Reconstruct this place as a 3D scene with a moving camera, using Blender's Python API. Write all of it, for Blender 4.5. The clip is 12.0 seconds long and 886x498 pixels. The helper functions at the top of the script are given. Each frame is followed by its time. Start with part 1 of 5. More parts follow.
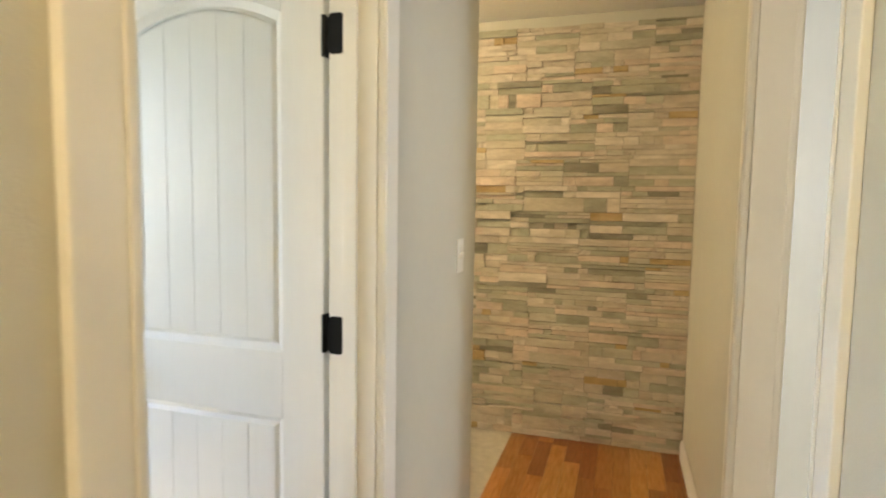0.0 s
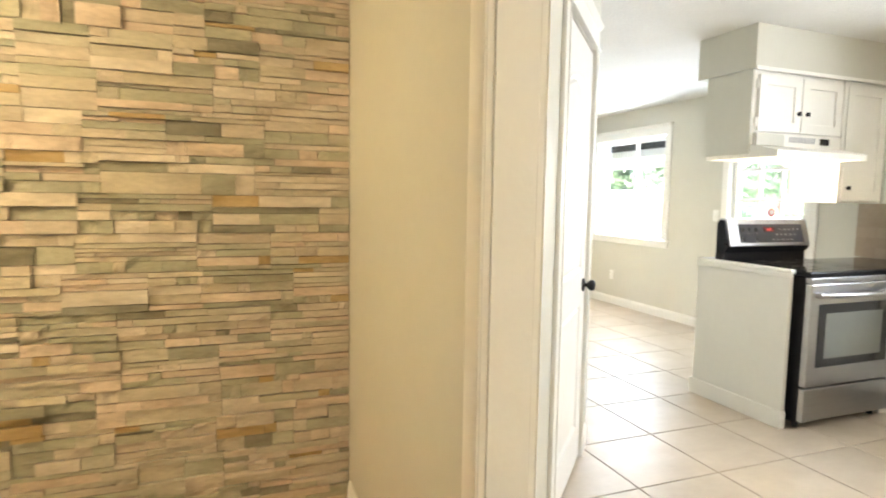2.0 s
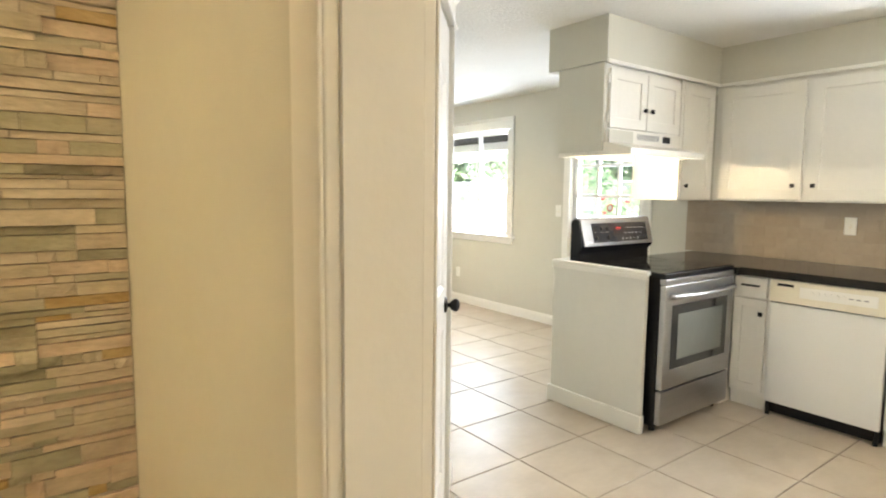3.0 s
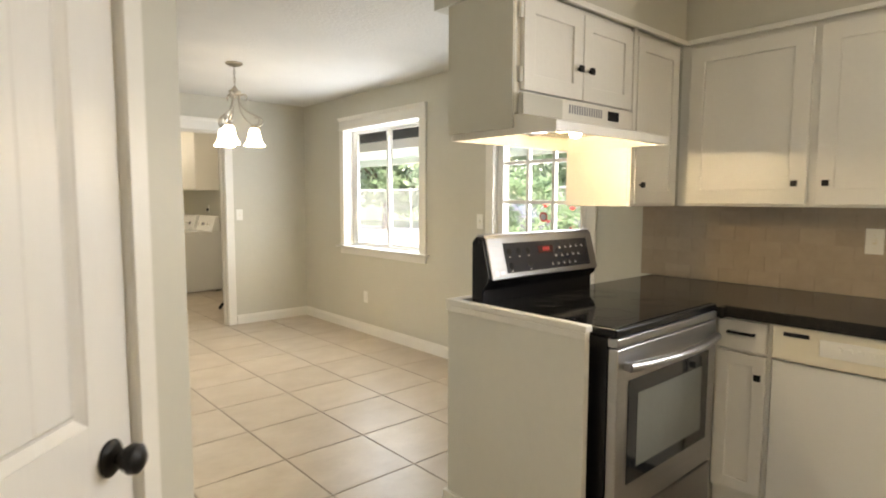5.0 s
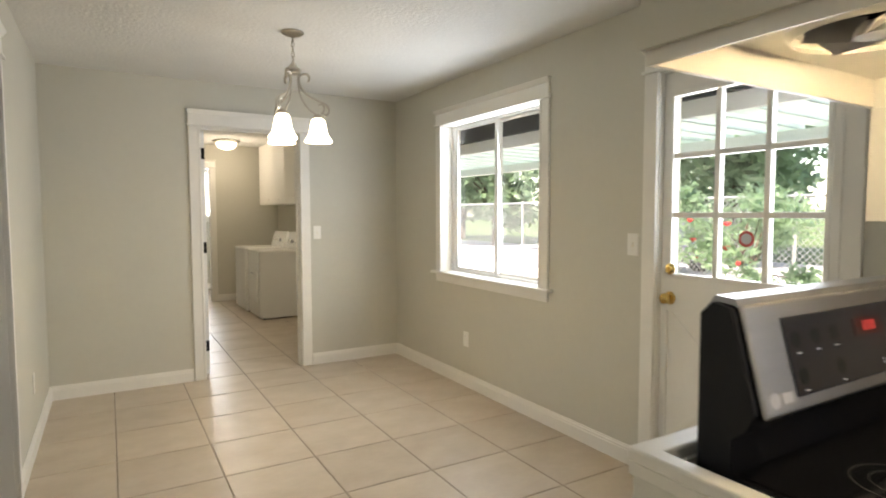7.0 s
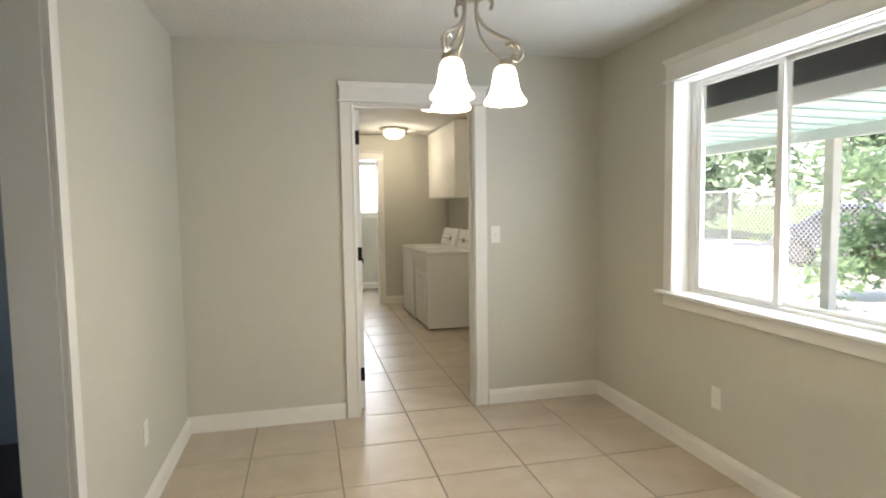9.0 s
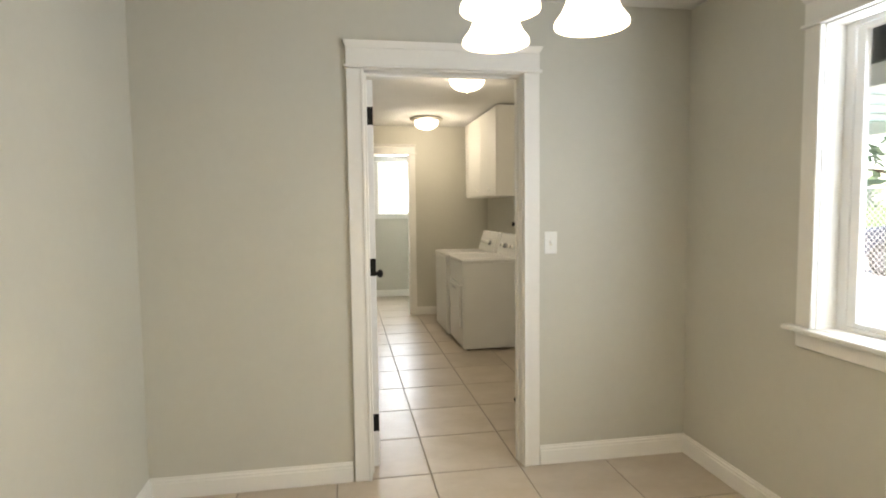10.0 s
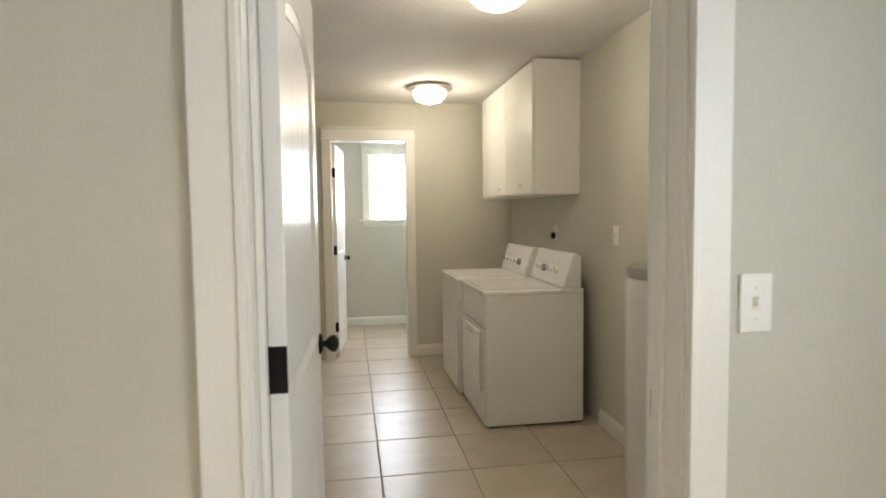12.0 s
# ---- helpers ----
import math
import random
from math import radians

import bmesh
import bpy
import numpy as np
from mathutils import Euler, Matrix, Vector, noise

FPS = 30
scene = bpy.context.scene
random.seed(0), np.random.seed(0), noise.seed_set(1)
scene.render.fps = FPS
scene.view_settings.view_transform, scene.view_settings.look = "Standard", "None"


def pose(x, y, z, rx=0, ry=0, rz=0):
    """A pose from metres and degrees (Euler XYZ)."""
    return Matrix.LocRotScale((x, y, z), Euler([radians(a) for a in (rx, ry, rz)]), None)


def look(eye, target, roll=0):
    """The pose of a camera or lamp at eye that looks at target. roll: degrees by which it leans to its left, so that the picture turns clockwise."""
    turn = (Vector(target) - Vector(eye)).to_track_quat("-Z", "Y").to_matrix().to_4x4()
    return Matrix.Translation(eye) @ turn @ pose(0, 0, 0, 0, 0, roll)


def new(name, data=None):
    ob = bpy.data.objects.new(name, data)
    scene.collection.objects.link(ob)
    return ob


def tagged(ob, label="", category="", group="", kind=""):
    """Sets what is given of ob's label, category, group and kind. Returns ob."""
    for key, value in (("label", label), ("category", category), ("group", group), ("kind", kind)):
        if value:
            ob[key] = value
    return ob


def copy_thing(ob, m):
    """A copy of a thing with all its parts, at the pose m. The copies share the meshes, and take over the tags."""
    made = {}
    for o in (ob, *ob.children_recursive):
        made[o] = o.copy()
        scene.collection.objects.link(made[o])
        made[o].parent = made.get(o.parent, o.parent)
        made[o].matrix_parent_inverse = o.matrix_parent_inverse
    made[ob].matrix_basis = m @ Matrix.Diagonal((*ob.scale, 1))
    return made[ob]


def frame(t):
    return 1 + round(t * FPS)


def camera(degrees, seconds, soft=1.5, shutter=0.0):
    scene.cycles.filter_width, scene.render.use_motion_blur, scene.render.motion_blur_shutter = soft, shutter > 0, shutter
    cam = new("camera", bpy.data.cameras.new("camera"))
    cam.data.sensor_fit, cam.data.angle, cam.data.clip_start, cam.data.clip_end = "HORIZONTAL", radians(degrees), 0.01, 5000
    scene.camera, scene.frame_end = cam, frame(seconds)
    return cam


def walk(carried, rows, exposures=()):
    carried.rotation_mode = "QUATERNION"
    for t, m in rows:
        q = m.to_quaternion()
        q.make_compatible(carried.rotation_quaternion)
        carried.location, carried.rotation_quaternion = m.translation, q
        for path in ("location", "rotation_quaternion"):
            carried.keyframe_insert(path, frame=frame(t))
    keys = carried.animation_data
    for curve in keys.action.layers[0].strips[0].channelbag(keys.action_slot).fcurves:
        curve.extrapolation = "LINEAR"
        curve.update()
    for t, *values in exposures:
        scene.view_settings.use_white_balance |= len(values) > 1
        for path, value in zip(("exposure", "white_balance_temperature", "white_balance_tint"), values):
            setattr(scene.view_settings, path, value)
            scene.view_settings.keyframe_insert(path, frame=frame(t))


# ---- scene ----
cam = camera(75.7, 12.0, soft=1.9, shutter=0.3)
METRES, EYE, TILT, LEAN, TURN = 8.8, 1.3, 0.0, 0.0, 14.4
PATH = [
    (0, (0.218, -0.145, 1.353), (-0.378, 1.757, 1.193), 0.9),
    (0.5, (0.131, 0.091, 1.348), (-0.148, 2.064, 1.177), 0.9),
    (1, (0.083, 0.323, 1.338), (0.122, 2.315, 1.171), 1.1),
    (1.5, (0.061, 0.531, 1.327), (0.444, 2.487, 1.156), 1.0),
    (2, (0.101, 0.759, 1.318), (0.806, 2.622, 1.139), 0.9),
    (2.5, (0.199, 0.994, 1.332), (1.174, 2.73, 1.143), 0.8),
    (3, (0.322, 1.248, 1.375), (1.514, 2.842, 1.171), 0.6),
    (3.5, (0.528, 1.451, 1.373), (1.845, 2.943, 1.178), 0.2),
    (3.7, (0.642, 1.509, 1.369), (1.985, 2.978, 1.179), 0.1),
    (5.3, (1.71, 2.162, 1.354), (3.003, 3.679, 1.193), 0.2),
    (5.5, (1.822, 2.282, 1.352), (3.093, 3.819, 1.203), 0.2),
    (6, (2.069, 2.569, 1.37), (3.264, 4.166, 1.234), 0.1),
    (6.5, (2.238, 2.843, 1.369), (3.345, 4.504, 1.241), -0.1),
    (7, (2.331, 3.094, 1.345), (3.34, 4.816, 1.222), -0.1),
    (7.2, (2.348, 3.195, 1.352), (3.316, 4.94, 1.223), -0.2),
    (9, (2.662, 4.314, 1.378), (3.129, 6.253, 1.23), -0.8),
    (9.5, (2.77, 4.737, 1.365), (3.155, 6.694, 1.224), -0.7),
    (10, (2.874, 5.197, 1.373), (3.21, 7.164, 1.228), -0.7),
    (10.5, (2.968, 5.674, 1.367), (3.275, 7.645, 1.226), -0.7),
    (11, (3.024, 6.145, 1.363), (3.33, 8.117, 1.229), -0.6),
    (11.5, (3.085, 6.603, 1.367), (3.392, 8.576, 1.237), -0.6),
    (12, (3.149, 7.033, 1.365), (3.469, 9.003, 1.239), -0.7),
]
walk(cam, [(t, look(eye, target, roll)) for t, eye, target, roll in PATH],
     [(0.0, 3.31, 6700, 10), (0.5, 3.43, 6750, 10), (1.0, 3.64, 6750, 10), (1.5, 3.72, 6700, 10), (2.0, 3.72, 6800, 10), (2.5, 3.63, 6900, 10), (3.0, 3.43, 7100, 10), (3.5, 3.15, 7500, 11),
      (5.5, 2.65, 8100, 13), (6.0, 2.58, 8000, 13), (7.0, 2.28, 7800, 13), (9.0, 2.31, 7350, 12), (10.5, 2.46, 7600, 12), (12.0, 2.38, 7250, 12)])

# ---- world and light ----
world = bpy.data.worlds.new("world")
scene.world = world
world.use_nodes = True
_wn = world.node_tree.nodes
_sky = _wn.new("ShaderNodeTexSky")
_sky.sky_type = "NISHITA"
_sky.sun_disc = False
_sky.sun_elevation, _sky.sun_rotation = radians(58), radians(241)
world.node_tree.links.new(_sky.outputs[0], _wn["Background"].inputs[0])
_wn["Background"].inputs[1].default_value = 0.15


def lamp(name, kind, m, energy, color, size=0.1, size_y=None):
    data = bpy.data.lights.new(name, kind)
    data.energy, data.color = energy, color
    if kind == "AREA":
        data.size = size
        if size_y:
            data.shape, data.size_y = "RECTANGLE", size_y
    elif kind == "SUN":
        data.angle = size
    else:
        data.shadow_soft_size = size
    ob = new(name, data)
    ob.matrix_world = m
    return ob


WARM, BULB = (1.0, 0.78, 0.50), (1.0, 0.84, 0.62)
lamp("sun", "SUN", look((0, 0, 0), (0.45, 0.25, -0.85)), 5.0, (1.0, 0.95, 0.88), radians(0.5))
# the sky's light in the window openings
lamp("window_light", "AREA", look((4.83, 6.53, 1.50), (0, 6.53, 1.2)), 7.0, (0.66, 0.79, 1.0), 1.25, 1.1)
lamp("door_light", "AREA", look((4.83, 4.607, 1.48), (0, 4.607, 1.1)), 3.0, (0.66, 0.79, 1.0), 0.66, 0.82)
lamp("sink_light", "AREA", look((4.83, 1.60, 1.60), (0, 1.60, 1.0)), 12.5, (0.74, 0.84, 1.0), 1.05, 0.95)
lamp("far_light", "AREA", look((3.75, 14.20, 1.70), (3.6, 0, 0.6)), 23, (0.74, 0.85, 1.0), 0.8, 0.9)
# fill lamps for two side rooms, set in added, unseen windows
lamp("blue_room_fill_light", "AREA", look((-1.08, 5.8, 1.48), (4, 5.8, 0.8)), 1.6, (0.72, 0.84, 1.0), 1.2, 1.2)
lamp("bedroom_fill_light", "AREA", look((-2.38, 0.2, 1.48), (2, 0.4, 0.9)), 1.5, (0.70, 0.80, 1.0), 1.0, 1.2)
lamp("hood_bulb", "POINT", pose(3.47, 3.415, 1.625), 4.2, (1.0, 0.83, 0.56), 0.03)
# unseen bulbs: hall inferred from its warm light, passage and kitchen added as fill
lamp("hall_bulb", "POINT", pose(0.12, -0.75, 2.16), 2.35, (1.0, 0.76, 0.42), 0.10)
lamp("passage_fill_bulb", "POINT", pose(-1.7, 2.25, 2.16), 5.5, (1.0, 0.80, 0.50), 0.10)
lamp("kitchen_fill_bulb", "POINT", pose(2.9, 0.4, 2.16), 4.0, (1.0, 0.88, 0.70), 0.14)
for _x, _y in ((3.818, 9.543), (3.814, 11.719)):
    lamp("laundry_bulb", "POINT", pose(_x, _y, 2.16), 2.1, (1.0, 0.94, 0.84), 0.09)
HUB = (3.288, 6.449)
for _k in range(3):
    _a = radians(-13 + 120 * _k)
    lamp("chandelier_bulb", "POINT", pose(HUB[0] + 0.138 * math.cos(_a), HUB[1] + 0.138 * math.sin(_a), 1.80), 1.3, (1.0, 0.80, 0.54), 0.06)

# ---- materials ----


def mat(name, base, rough=0.5, metal=0.0, vary=0.06, scale=6.0, fine=60.0, bump=0.0, bump_scale=120.0, second=None, amount=0.3,
        coat=0.0, spec=0.5, emit=None, power=0.0, piece=0.0, stretch=(1, 1, 1), island=False, steady=False):
    """Principled material with two scales of colour change, optional per-piece change and fine relief."""
    m = bpy.data.materials.new(name)
    m.use_nodes = True
    nt = m.node_tree
    n, l = nt.nodes, nt.links
    b = n["Principled BSDF"]
    b.inputs["Roughness"].default_value, b.inputs["Metallic"].default_value = rough, metal
    b.inputs["Coat Weight"].default_value = coat
    b.inputs["Specular IOR Level"].default_value = spec
    geo = n.new("ShaderNodeTexCoord")
    mp = n.new("ShaderNodeMapping")
    mp.inputs["Scale"].default_value = stretch
    l.new(geo.outputs["Object"], mp.inputs[0])
    big, small = n.new("ShaderNodeTexNoise"), n.new("ShaderNodeTexNoise")
    big.inputs["Scale"].default_value, small.inputs["Scale"].default_value = scale, fine
    big.inputs["Detail"].default_value, small.inputs["Detail"].default_value = 4, 3
    vec = mp.outputs[0]
    info = None
    if piece:
        if island:
            info = n.new("ShaderNodeNewGeometry").outputs["Random Per Island"]
        else:
            info = n.new("ShaderNodeObjectInfo").outputs["Random"]
        mul = n.new("ShaderNodeMath")
        mul.operation, mul.inputs[1].default_value = "MULTIPLY", 37.0
        l.new(info, mul.inputs[0])
        add = n.new("ShaderNodeVectorMath")
        l.new(vec, add.inputs[0])
        l.new(mul.outputs[0], add.inputs[1])
        vec = add.outputs[0]
    l.new(vec, big.inputs["Vector"])
    l.new(vec, small.inputs["Vector"])
    mix = n.new("ShaderNodeMix")
    mix.data_type = "RGBA"
    mix.inputs["A"].default_value = (*base, 1)
    mix.inputs["B"].default_value = (*(second or [c * (1 - 2 * vary) for c in base]), 1)
    ramp = n.new("ShaderNodeMapRange")
    ramp.inputs["From Min"].default_value, ramp.inputs["From Max"].default_value = 0.28, 0.76
    ramp.inputs["To Max"].default_value = amount if second else 1.0
    l.new(big.outputs["Fac"], ramp.inputs["Value"])
    l.new(ramp.outputs["Result"], mix.inputs["Factor"])
    hsv = n.new("ShaderNodeHueSaturation")
    l.new(mix.outputs["Result"], hsv.inputs["Color"])
    val = n.new("ShaderNodeMapRange")
    val.inputs["To Min"].default_value, val.inputs["To Max"].default_value = 1 - vary, 1 + vary
    l.new(small.outputs["Fac"], val.inputs["Value"])
    out = val.outputs["Result"]
    if piece:
        pv = n.new("ShaderNodeMapRange")
        pv.inputs["To Min"].default_value, pv.inputs["To Max"].default_value = 1 - piece, 1 + piece
        l.new(info, pv.inputs["Value"])
        mm = n.new("ShaderNodeMath")
        mm.operation = "MULTIPLY"
        l.new(out, mm.inputs[0])
        l.new(pv.outputs["Result"], mm.inputs[1])
        out = mm.outputs[0]
    l.new(out, hsv.inputs["Value"])
    l.new(hsv.outputs["Color"], b.inputs["Base Color"])
    rr = n.new("ShaderNodeMapRange")
    rr.inputs["To Min"].default_value, rr.inputs["To Max"].default_value = max(0.02, rough - 0.03), min(1, rough + 0.03)
    l.new(big.outputs["Fac"], rr.inputs["Value"])
    if not steady:
        l.new(rr.outputs["Result"], b.inputs["Roughness"])
    if bump:
        tex = n.new("ShaderNodeTexNoise")
        tex.inputs["Scale"].default_value, tex.inputs["Detail"].default_value = bump_scale, 3
        l.new(vec, tex.inputs["Vector"])
        bp = n.new("ShaderNodeBump")
        bp.inputs["Strength"].default_value, bp.inputs["Distance"].default_value = bump, 0.01
        l.new(tex.outputs["Fac"], bp.inputs["Height"])
        l.new(bp.outputs["Normal"], b.inputs["Normal"])
    if emit:
        b.inputs["Emission Color"].default_value, b.inputs["Emission Strength"].default_value = (*emit, 1), power
    return m


def palette(name, colors, rough, bump=0.3, bump_scale=40.0, island=False, grain=(1, 1, 1), dark=0.25):
    """Pieces that each take one colour of a palette, with streaks and specks inside each piece."""
    m = mat(name, (0.5, 0.5, 0.5), rough, vary=0.16, scale=9, fine=55, bump=bump, bump_scale=bump_scale, piece=0.12, stretch=grain, island=island)
    n, l = m.node_tree.nodes, m.node_tree.links
    src = n["Geometry"].outputs["Random Per Island"] if island else n["Object Info"].outputs["Random"]
    cr = n.new("ShaderNodeValToRGB")
    cr.color_ramp.interpolation = "CONSTANT"
    el = cr.color_ramp.elements
    while len(el) < len(colors):
        el.new(0.5)
    for k, (p, c) in enumerate(colors):
        el[k].position, el[k].color = p, (*c, 1)
    l.new(src, cr.inputs[0])
    mix = n["Mix"]
    dk = n.new("ShaderNodeHueSaturation")
    dk.inputs["Value"].default_value = 1 - dark
    dk.inputs["Saturation"].default_value = 1.25
    l.new(cr.outputs[0], dk.inputs["Color"])
    l.new(cr.outputs[0], mix.inputs["A"])
    l.new(dk.outputs[0], mix.inputs["B"])
    return m


def glass(name, tint=(1, 1, 1), rough=0.0):
    m = bpy.data.materials.new(name)
    m.use_nodes = True
    n, l = m.node_tree.nodes, m.node_tree.links
    n.remove(n["Principled BSDF"])
    tr, gl, lw, mx = n.new("ShaderNodeBsdfTransparent"), n.new("ShaderNodeBsdfGlossy"), n.new("ShaderNodeLayerWeight"), n.new("ShaderNodeMixShader")
    pw, sc = n.new("ShaderNodeMath"), n.new("ShaderNodeMapRange")
    tr.inputs[0].default_value = (*tint, 1)
    gl.inputs["Roughness"].default_value = rough
    pw.operation, pw.inputs[1].default_value = "POWER", 4.0
    l.new(lw.outputs["Facing"], pw.inputs[0])
    l.new(pw.outputs[0], sc.inputs["Value"])
    sc.inputs["To Min"].default_value, sc.inputs["To Max"].default_value = 0.03, 0.6
    l.new(sc.outputs["Result"], mx.inputs[0])
    l.new(tr.outputs[0], mx.inputs[1])
    l.new(gl.outputs[0], mx.inputs[2])
    l.new(mx.outputs[0], n["Material Output"].inputs[0])
    return m


PAINT = mat("wall_paint", (0.595, 0.577, 0.495), 0.55, vary=0.025, scale=1.2, fine=25, bump=0.12, bump_scale=220)
HALF = mat("half_wall_paint", (0.74, 0.725, 0.66), 0.5, vary=0.025, scale=2, fine=25, bump=0.12, bump_scale=200)
BLUE = mat("blue_paint", (0.30, 0.36, 0.44), 0.6, vary=0.03, scale=1.5, bump=0.1, bump_scale=200)
CEIL = mat("ceiling_paint", (0.74, 0.73, 0.69), 0.8, vary=0.03, scale=3, fine=30, bump=0.45, bump_scale=45)
TRIM = mat("trim_paint", (0.83, 0.81, 0.75), 0.38, vary=0.02, scale=4, fine=40, bump=0.04, bump_scale=80)
DOORP = mat("door_paint", (0.84, 0.83, 0.80), 0.32, vary=0.02, scale=4, fine=60, bump=0.10, bump_scale=160, stretch=(1, 1, 0.12))
CAB = mat("cabinet_paint", (0.82, 0.80, 0.74), 0.36, vary=0.025, scale=3, fine=50, bump=0.06, bump_scale=60)
TILE = mat("floor_tile", (0.542, 0.466, 0.374), 0.36, vary=0.06, scale=4.5, fine=26, second=(0.45, 0.373, 0.28), amount=1.0, piece=0.045, stretch=(1, 1.35, 1), steady=True)
GROUT = mat("grout", (0.33, 0.28, 0.225), 0.9, vary=0.12, scale=8, bump=0.2)
PLANK = palette("hardwood", [(0.0, (0.42, 0.20, 0.075)), (0.25, (0.33, 0.135, 0.05)), (0.45, (0.50, 0.26, 0.10)), (0.65, (0.25, 0.09, 0.035)), (0.78, (0.45, 0.21, 0.08))], 0.3, 0.06, 60, grain=(9, 1, 1), dark=0.35)
STONE_COLORS = [(0.0, (0.72, 0.63, 0.51)), (0.20, (0.67, 0.60, 0.47)), (0.38, (0.77, 0.69, 0.58)), (0.52, (0.58, 0.54, 0.43)), (0.62, (0.70, 0.58, 0.47)),
                (0.72, (0.48, 0.46, 0.35)), (0.83, (0.40, 0.385, 0.295)), (0.915, (0.51, 0.38, 0.21)), (0.955, (0.28, 0.265, 0.205))]
STONE = palette("ledger_stone", STONE_COLORS, 0.75, 0.7, 26, grain=(0.6, 1, 1.7), dark=0.38)
STONE_REST = palette("ledger_stone_rest", STONE_COLORS, 0.75, 0.7, 26, island=True, grain=(0.6, 1, 1.7), dark=0.38)
MORTAR = mat("stone_backing", (0.16, 0.14, 0.11), 0.95)
CARPET = mat("beige_carpet", (0.55, 0.50, 0.40), 0.95, vary=0.1, scale=20, fine=300, bump=0.5, bump_scale=300)
DARKWOOD = mat("dark_floor", (0.05, 0.04, 0.035), 0.35, vary=0.2, scale=4)
BLACK = mat("black_iron", (0.012, 0.011, 0.010), 0.42, metal=0.6, vary=0.2, scale=20)
BLACKP = mat("black_enamel", (0.010, 0.010, 0.012), 0.25, vary=0.1, spec=0.25)
GLASSTOP = mat("ceramic_glass", (0.008, 0.008, 0.009), 0.06, vary=0.1, spec=0.11, steady=True)
RING = mat("burner_print", (0.11, 0.106, 0.10), 0.2)
STEEL = mat("stainless", (0.44, 0.435, 0.435), 0.30, metal=1.0, vary=0.04, scale=4, fine=90, bump=0.05, bump_scale=140, stretch=(1, 1, 14))
NICKEL = mat("brushed_nickel", (0.50, 0.46, 0.39), 0.30, metal=1.0, vary=0.05, scale=10)
BRASS = mat("brass", (0.72, 0.50, 0.18), 0.22, metal=1.0, vary=0.06)
COUNTER = mat("black_counter", (0.013, 0.012, 0.011), 0.09, vary=0.3, scale=60, fine=260, second=(0.035, 0.028, 0.022), amount=0.5, spec=0.2, steady=True)
SPLASH = mat("splash_tile", (0.43, 0.35, 0.265), 0.12, vary=0.06, scale=9, fine=40, piece=0.05, bump=0.04, bump_scale=25, steady=True)
SPLASHG = mat("splash_grout", (0.41, 0.34, 0.265), 0.8)
APPL = mat("white_enamel", (0.80, 0.80, 0.77), 0.25, vary=0.012, scale=3)
ALMOND = mat("almond_plastic", (0.78, 0.73, 0.60), 0.4, vary=0.015)
PLASTIC = mat("white_plastic", (0.84, 0.83, 0.78), 0.4, vary=0.01)
GREYP = mat("grey_print", (0.30, 0.30, 0.31), 0.5)
PANEL = mat("control_glass", (0.020, 0.022, 0.032), 0.16)
PRINT = mat("pale_print", (0.56, 0.56, 0.59), 0.5)
REDLED = mat("red_led", (0.3, 0.01, 0.01), 0.5, emit=(1.0, 0.10, 0.10), power=0.05)
REDGLASS = mat("red_display", (0.05, 0.004, 0.005), 0.2)
OVENGLASS = mat("oven_glass", (0.018, 0.019, 0.021), 0.08, vary=0.05)
OVENPANE = mat("oven_pane", (0.16, 0.17, 0.155), 0.10, vary=0.05)
SHADE = mat("lit_glass_shade", (0.9, 0.88, 0.82), 0.4, emit=(1.0, 0.90, 0.74), power=1.0)
BOWL = mat("lit_glass_bowl", (0.9, 0.88, 0.82), 0.4, emit=(1.0, 0.88, 0.70), power=1.3)
BULBM = mat("lit_bulb", (0.9, 0.9, 0.8), 0.4, emit=(1.0, 0.86, 0.62), power=9.0)
HOODIN = mat("hood_enamel", (0.80, 0.77, 0.70), 0.3, vary=0.02)
PANE = glass("window_glass")
VINYL = mat("window_vinyl", (0.84, 0.83, 0.80), 0.4, vary=0.01)
RUBBER = mat("black_rubber", (0.02, 0.02, 0.02), 0.8)
REDSTICK = mat("red_sticker", (0.55, 0.05, 0.05), 0.5)

# ---- builders ----


def box(bm, x0, x1, y0, y1, z0, z1):
    v = [bm.verts.new(p) for p in ((x0, y0, z0), (x1, y0, z0), (x1, y1, z0), (x0, y1, z0), (x0, y0, z1), (x1, y0, z1), (x1, y1, z1), (x0, y1, z1))]
    for f in ((3, 2, 1, 0), (4, 5, 6, 7), (0, 1, 5, 4), (1, 2, 6, 5), (2, 3, 7, 6), (3, 0, 4, 7)):
        bm.faces.new([v[i] for i in f])
    return v


def boxes(*bs):
    bm = bmesh.new()
    for b in bs:
        box(bm, *b)
    return bm


def ring_frame(x0, x1, z0, z1, f, y0, y1, fz=None):
    """A rectangular frame as one connected mesh."""
    bm = bmesh.new()
    loops = []
    for y in (y0, y1):
        for a, c in ((0.0, 0.0), (f, fz or f)):
            loops.append([bm.verts.new(p) for p in ((x0 + a, y, z0 + c), (x1 - a, y, z0 + c), (x1 - a, y, z1 - c), (x0 + a, y, z1 - c))])
    o0, i0, o1, i1 = loops
    for a, b in ((o0, i0), (i0, i1), (i1, o1), (o1, o0)):
        for k in range(4):
            bm.faces.new((a[k], a[(k + 1) % 4], b[(k + 1) % 4], b[k]))
    bmesh.ops.recalc_face_normals(bm, faces=bm.faces)
    return bm


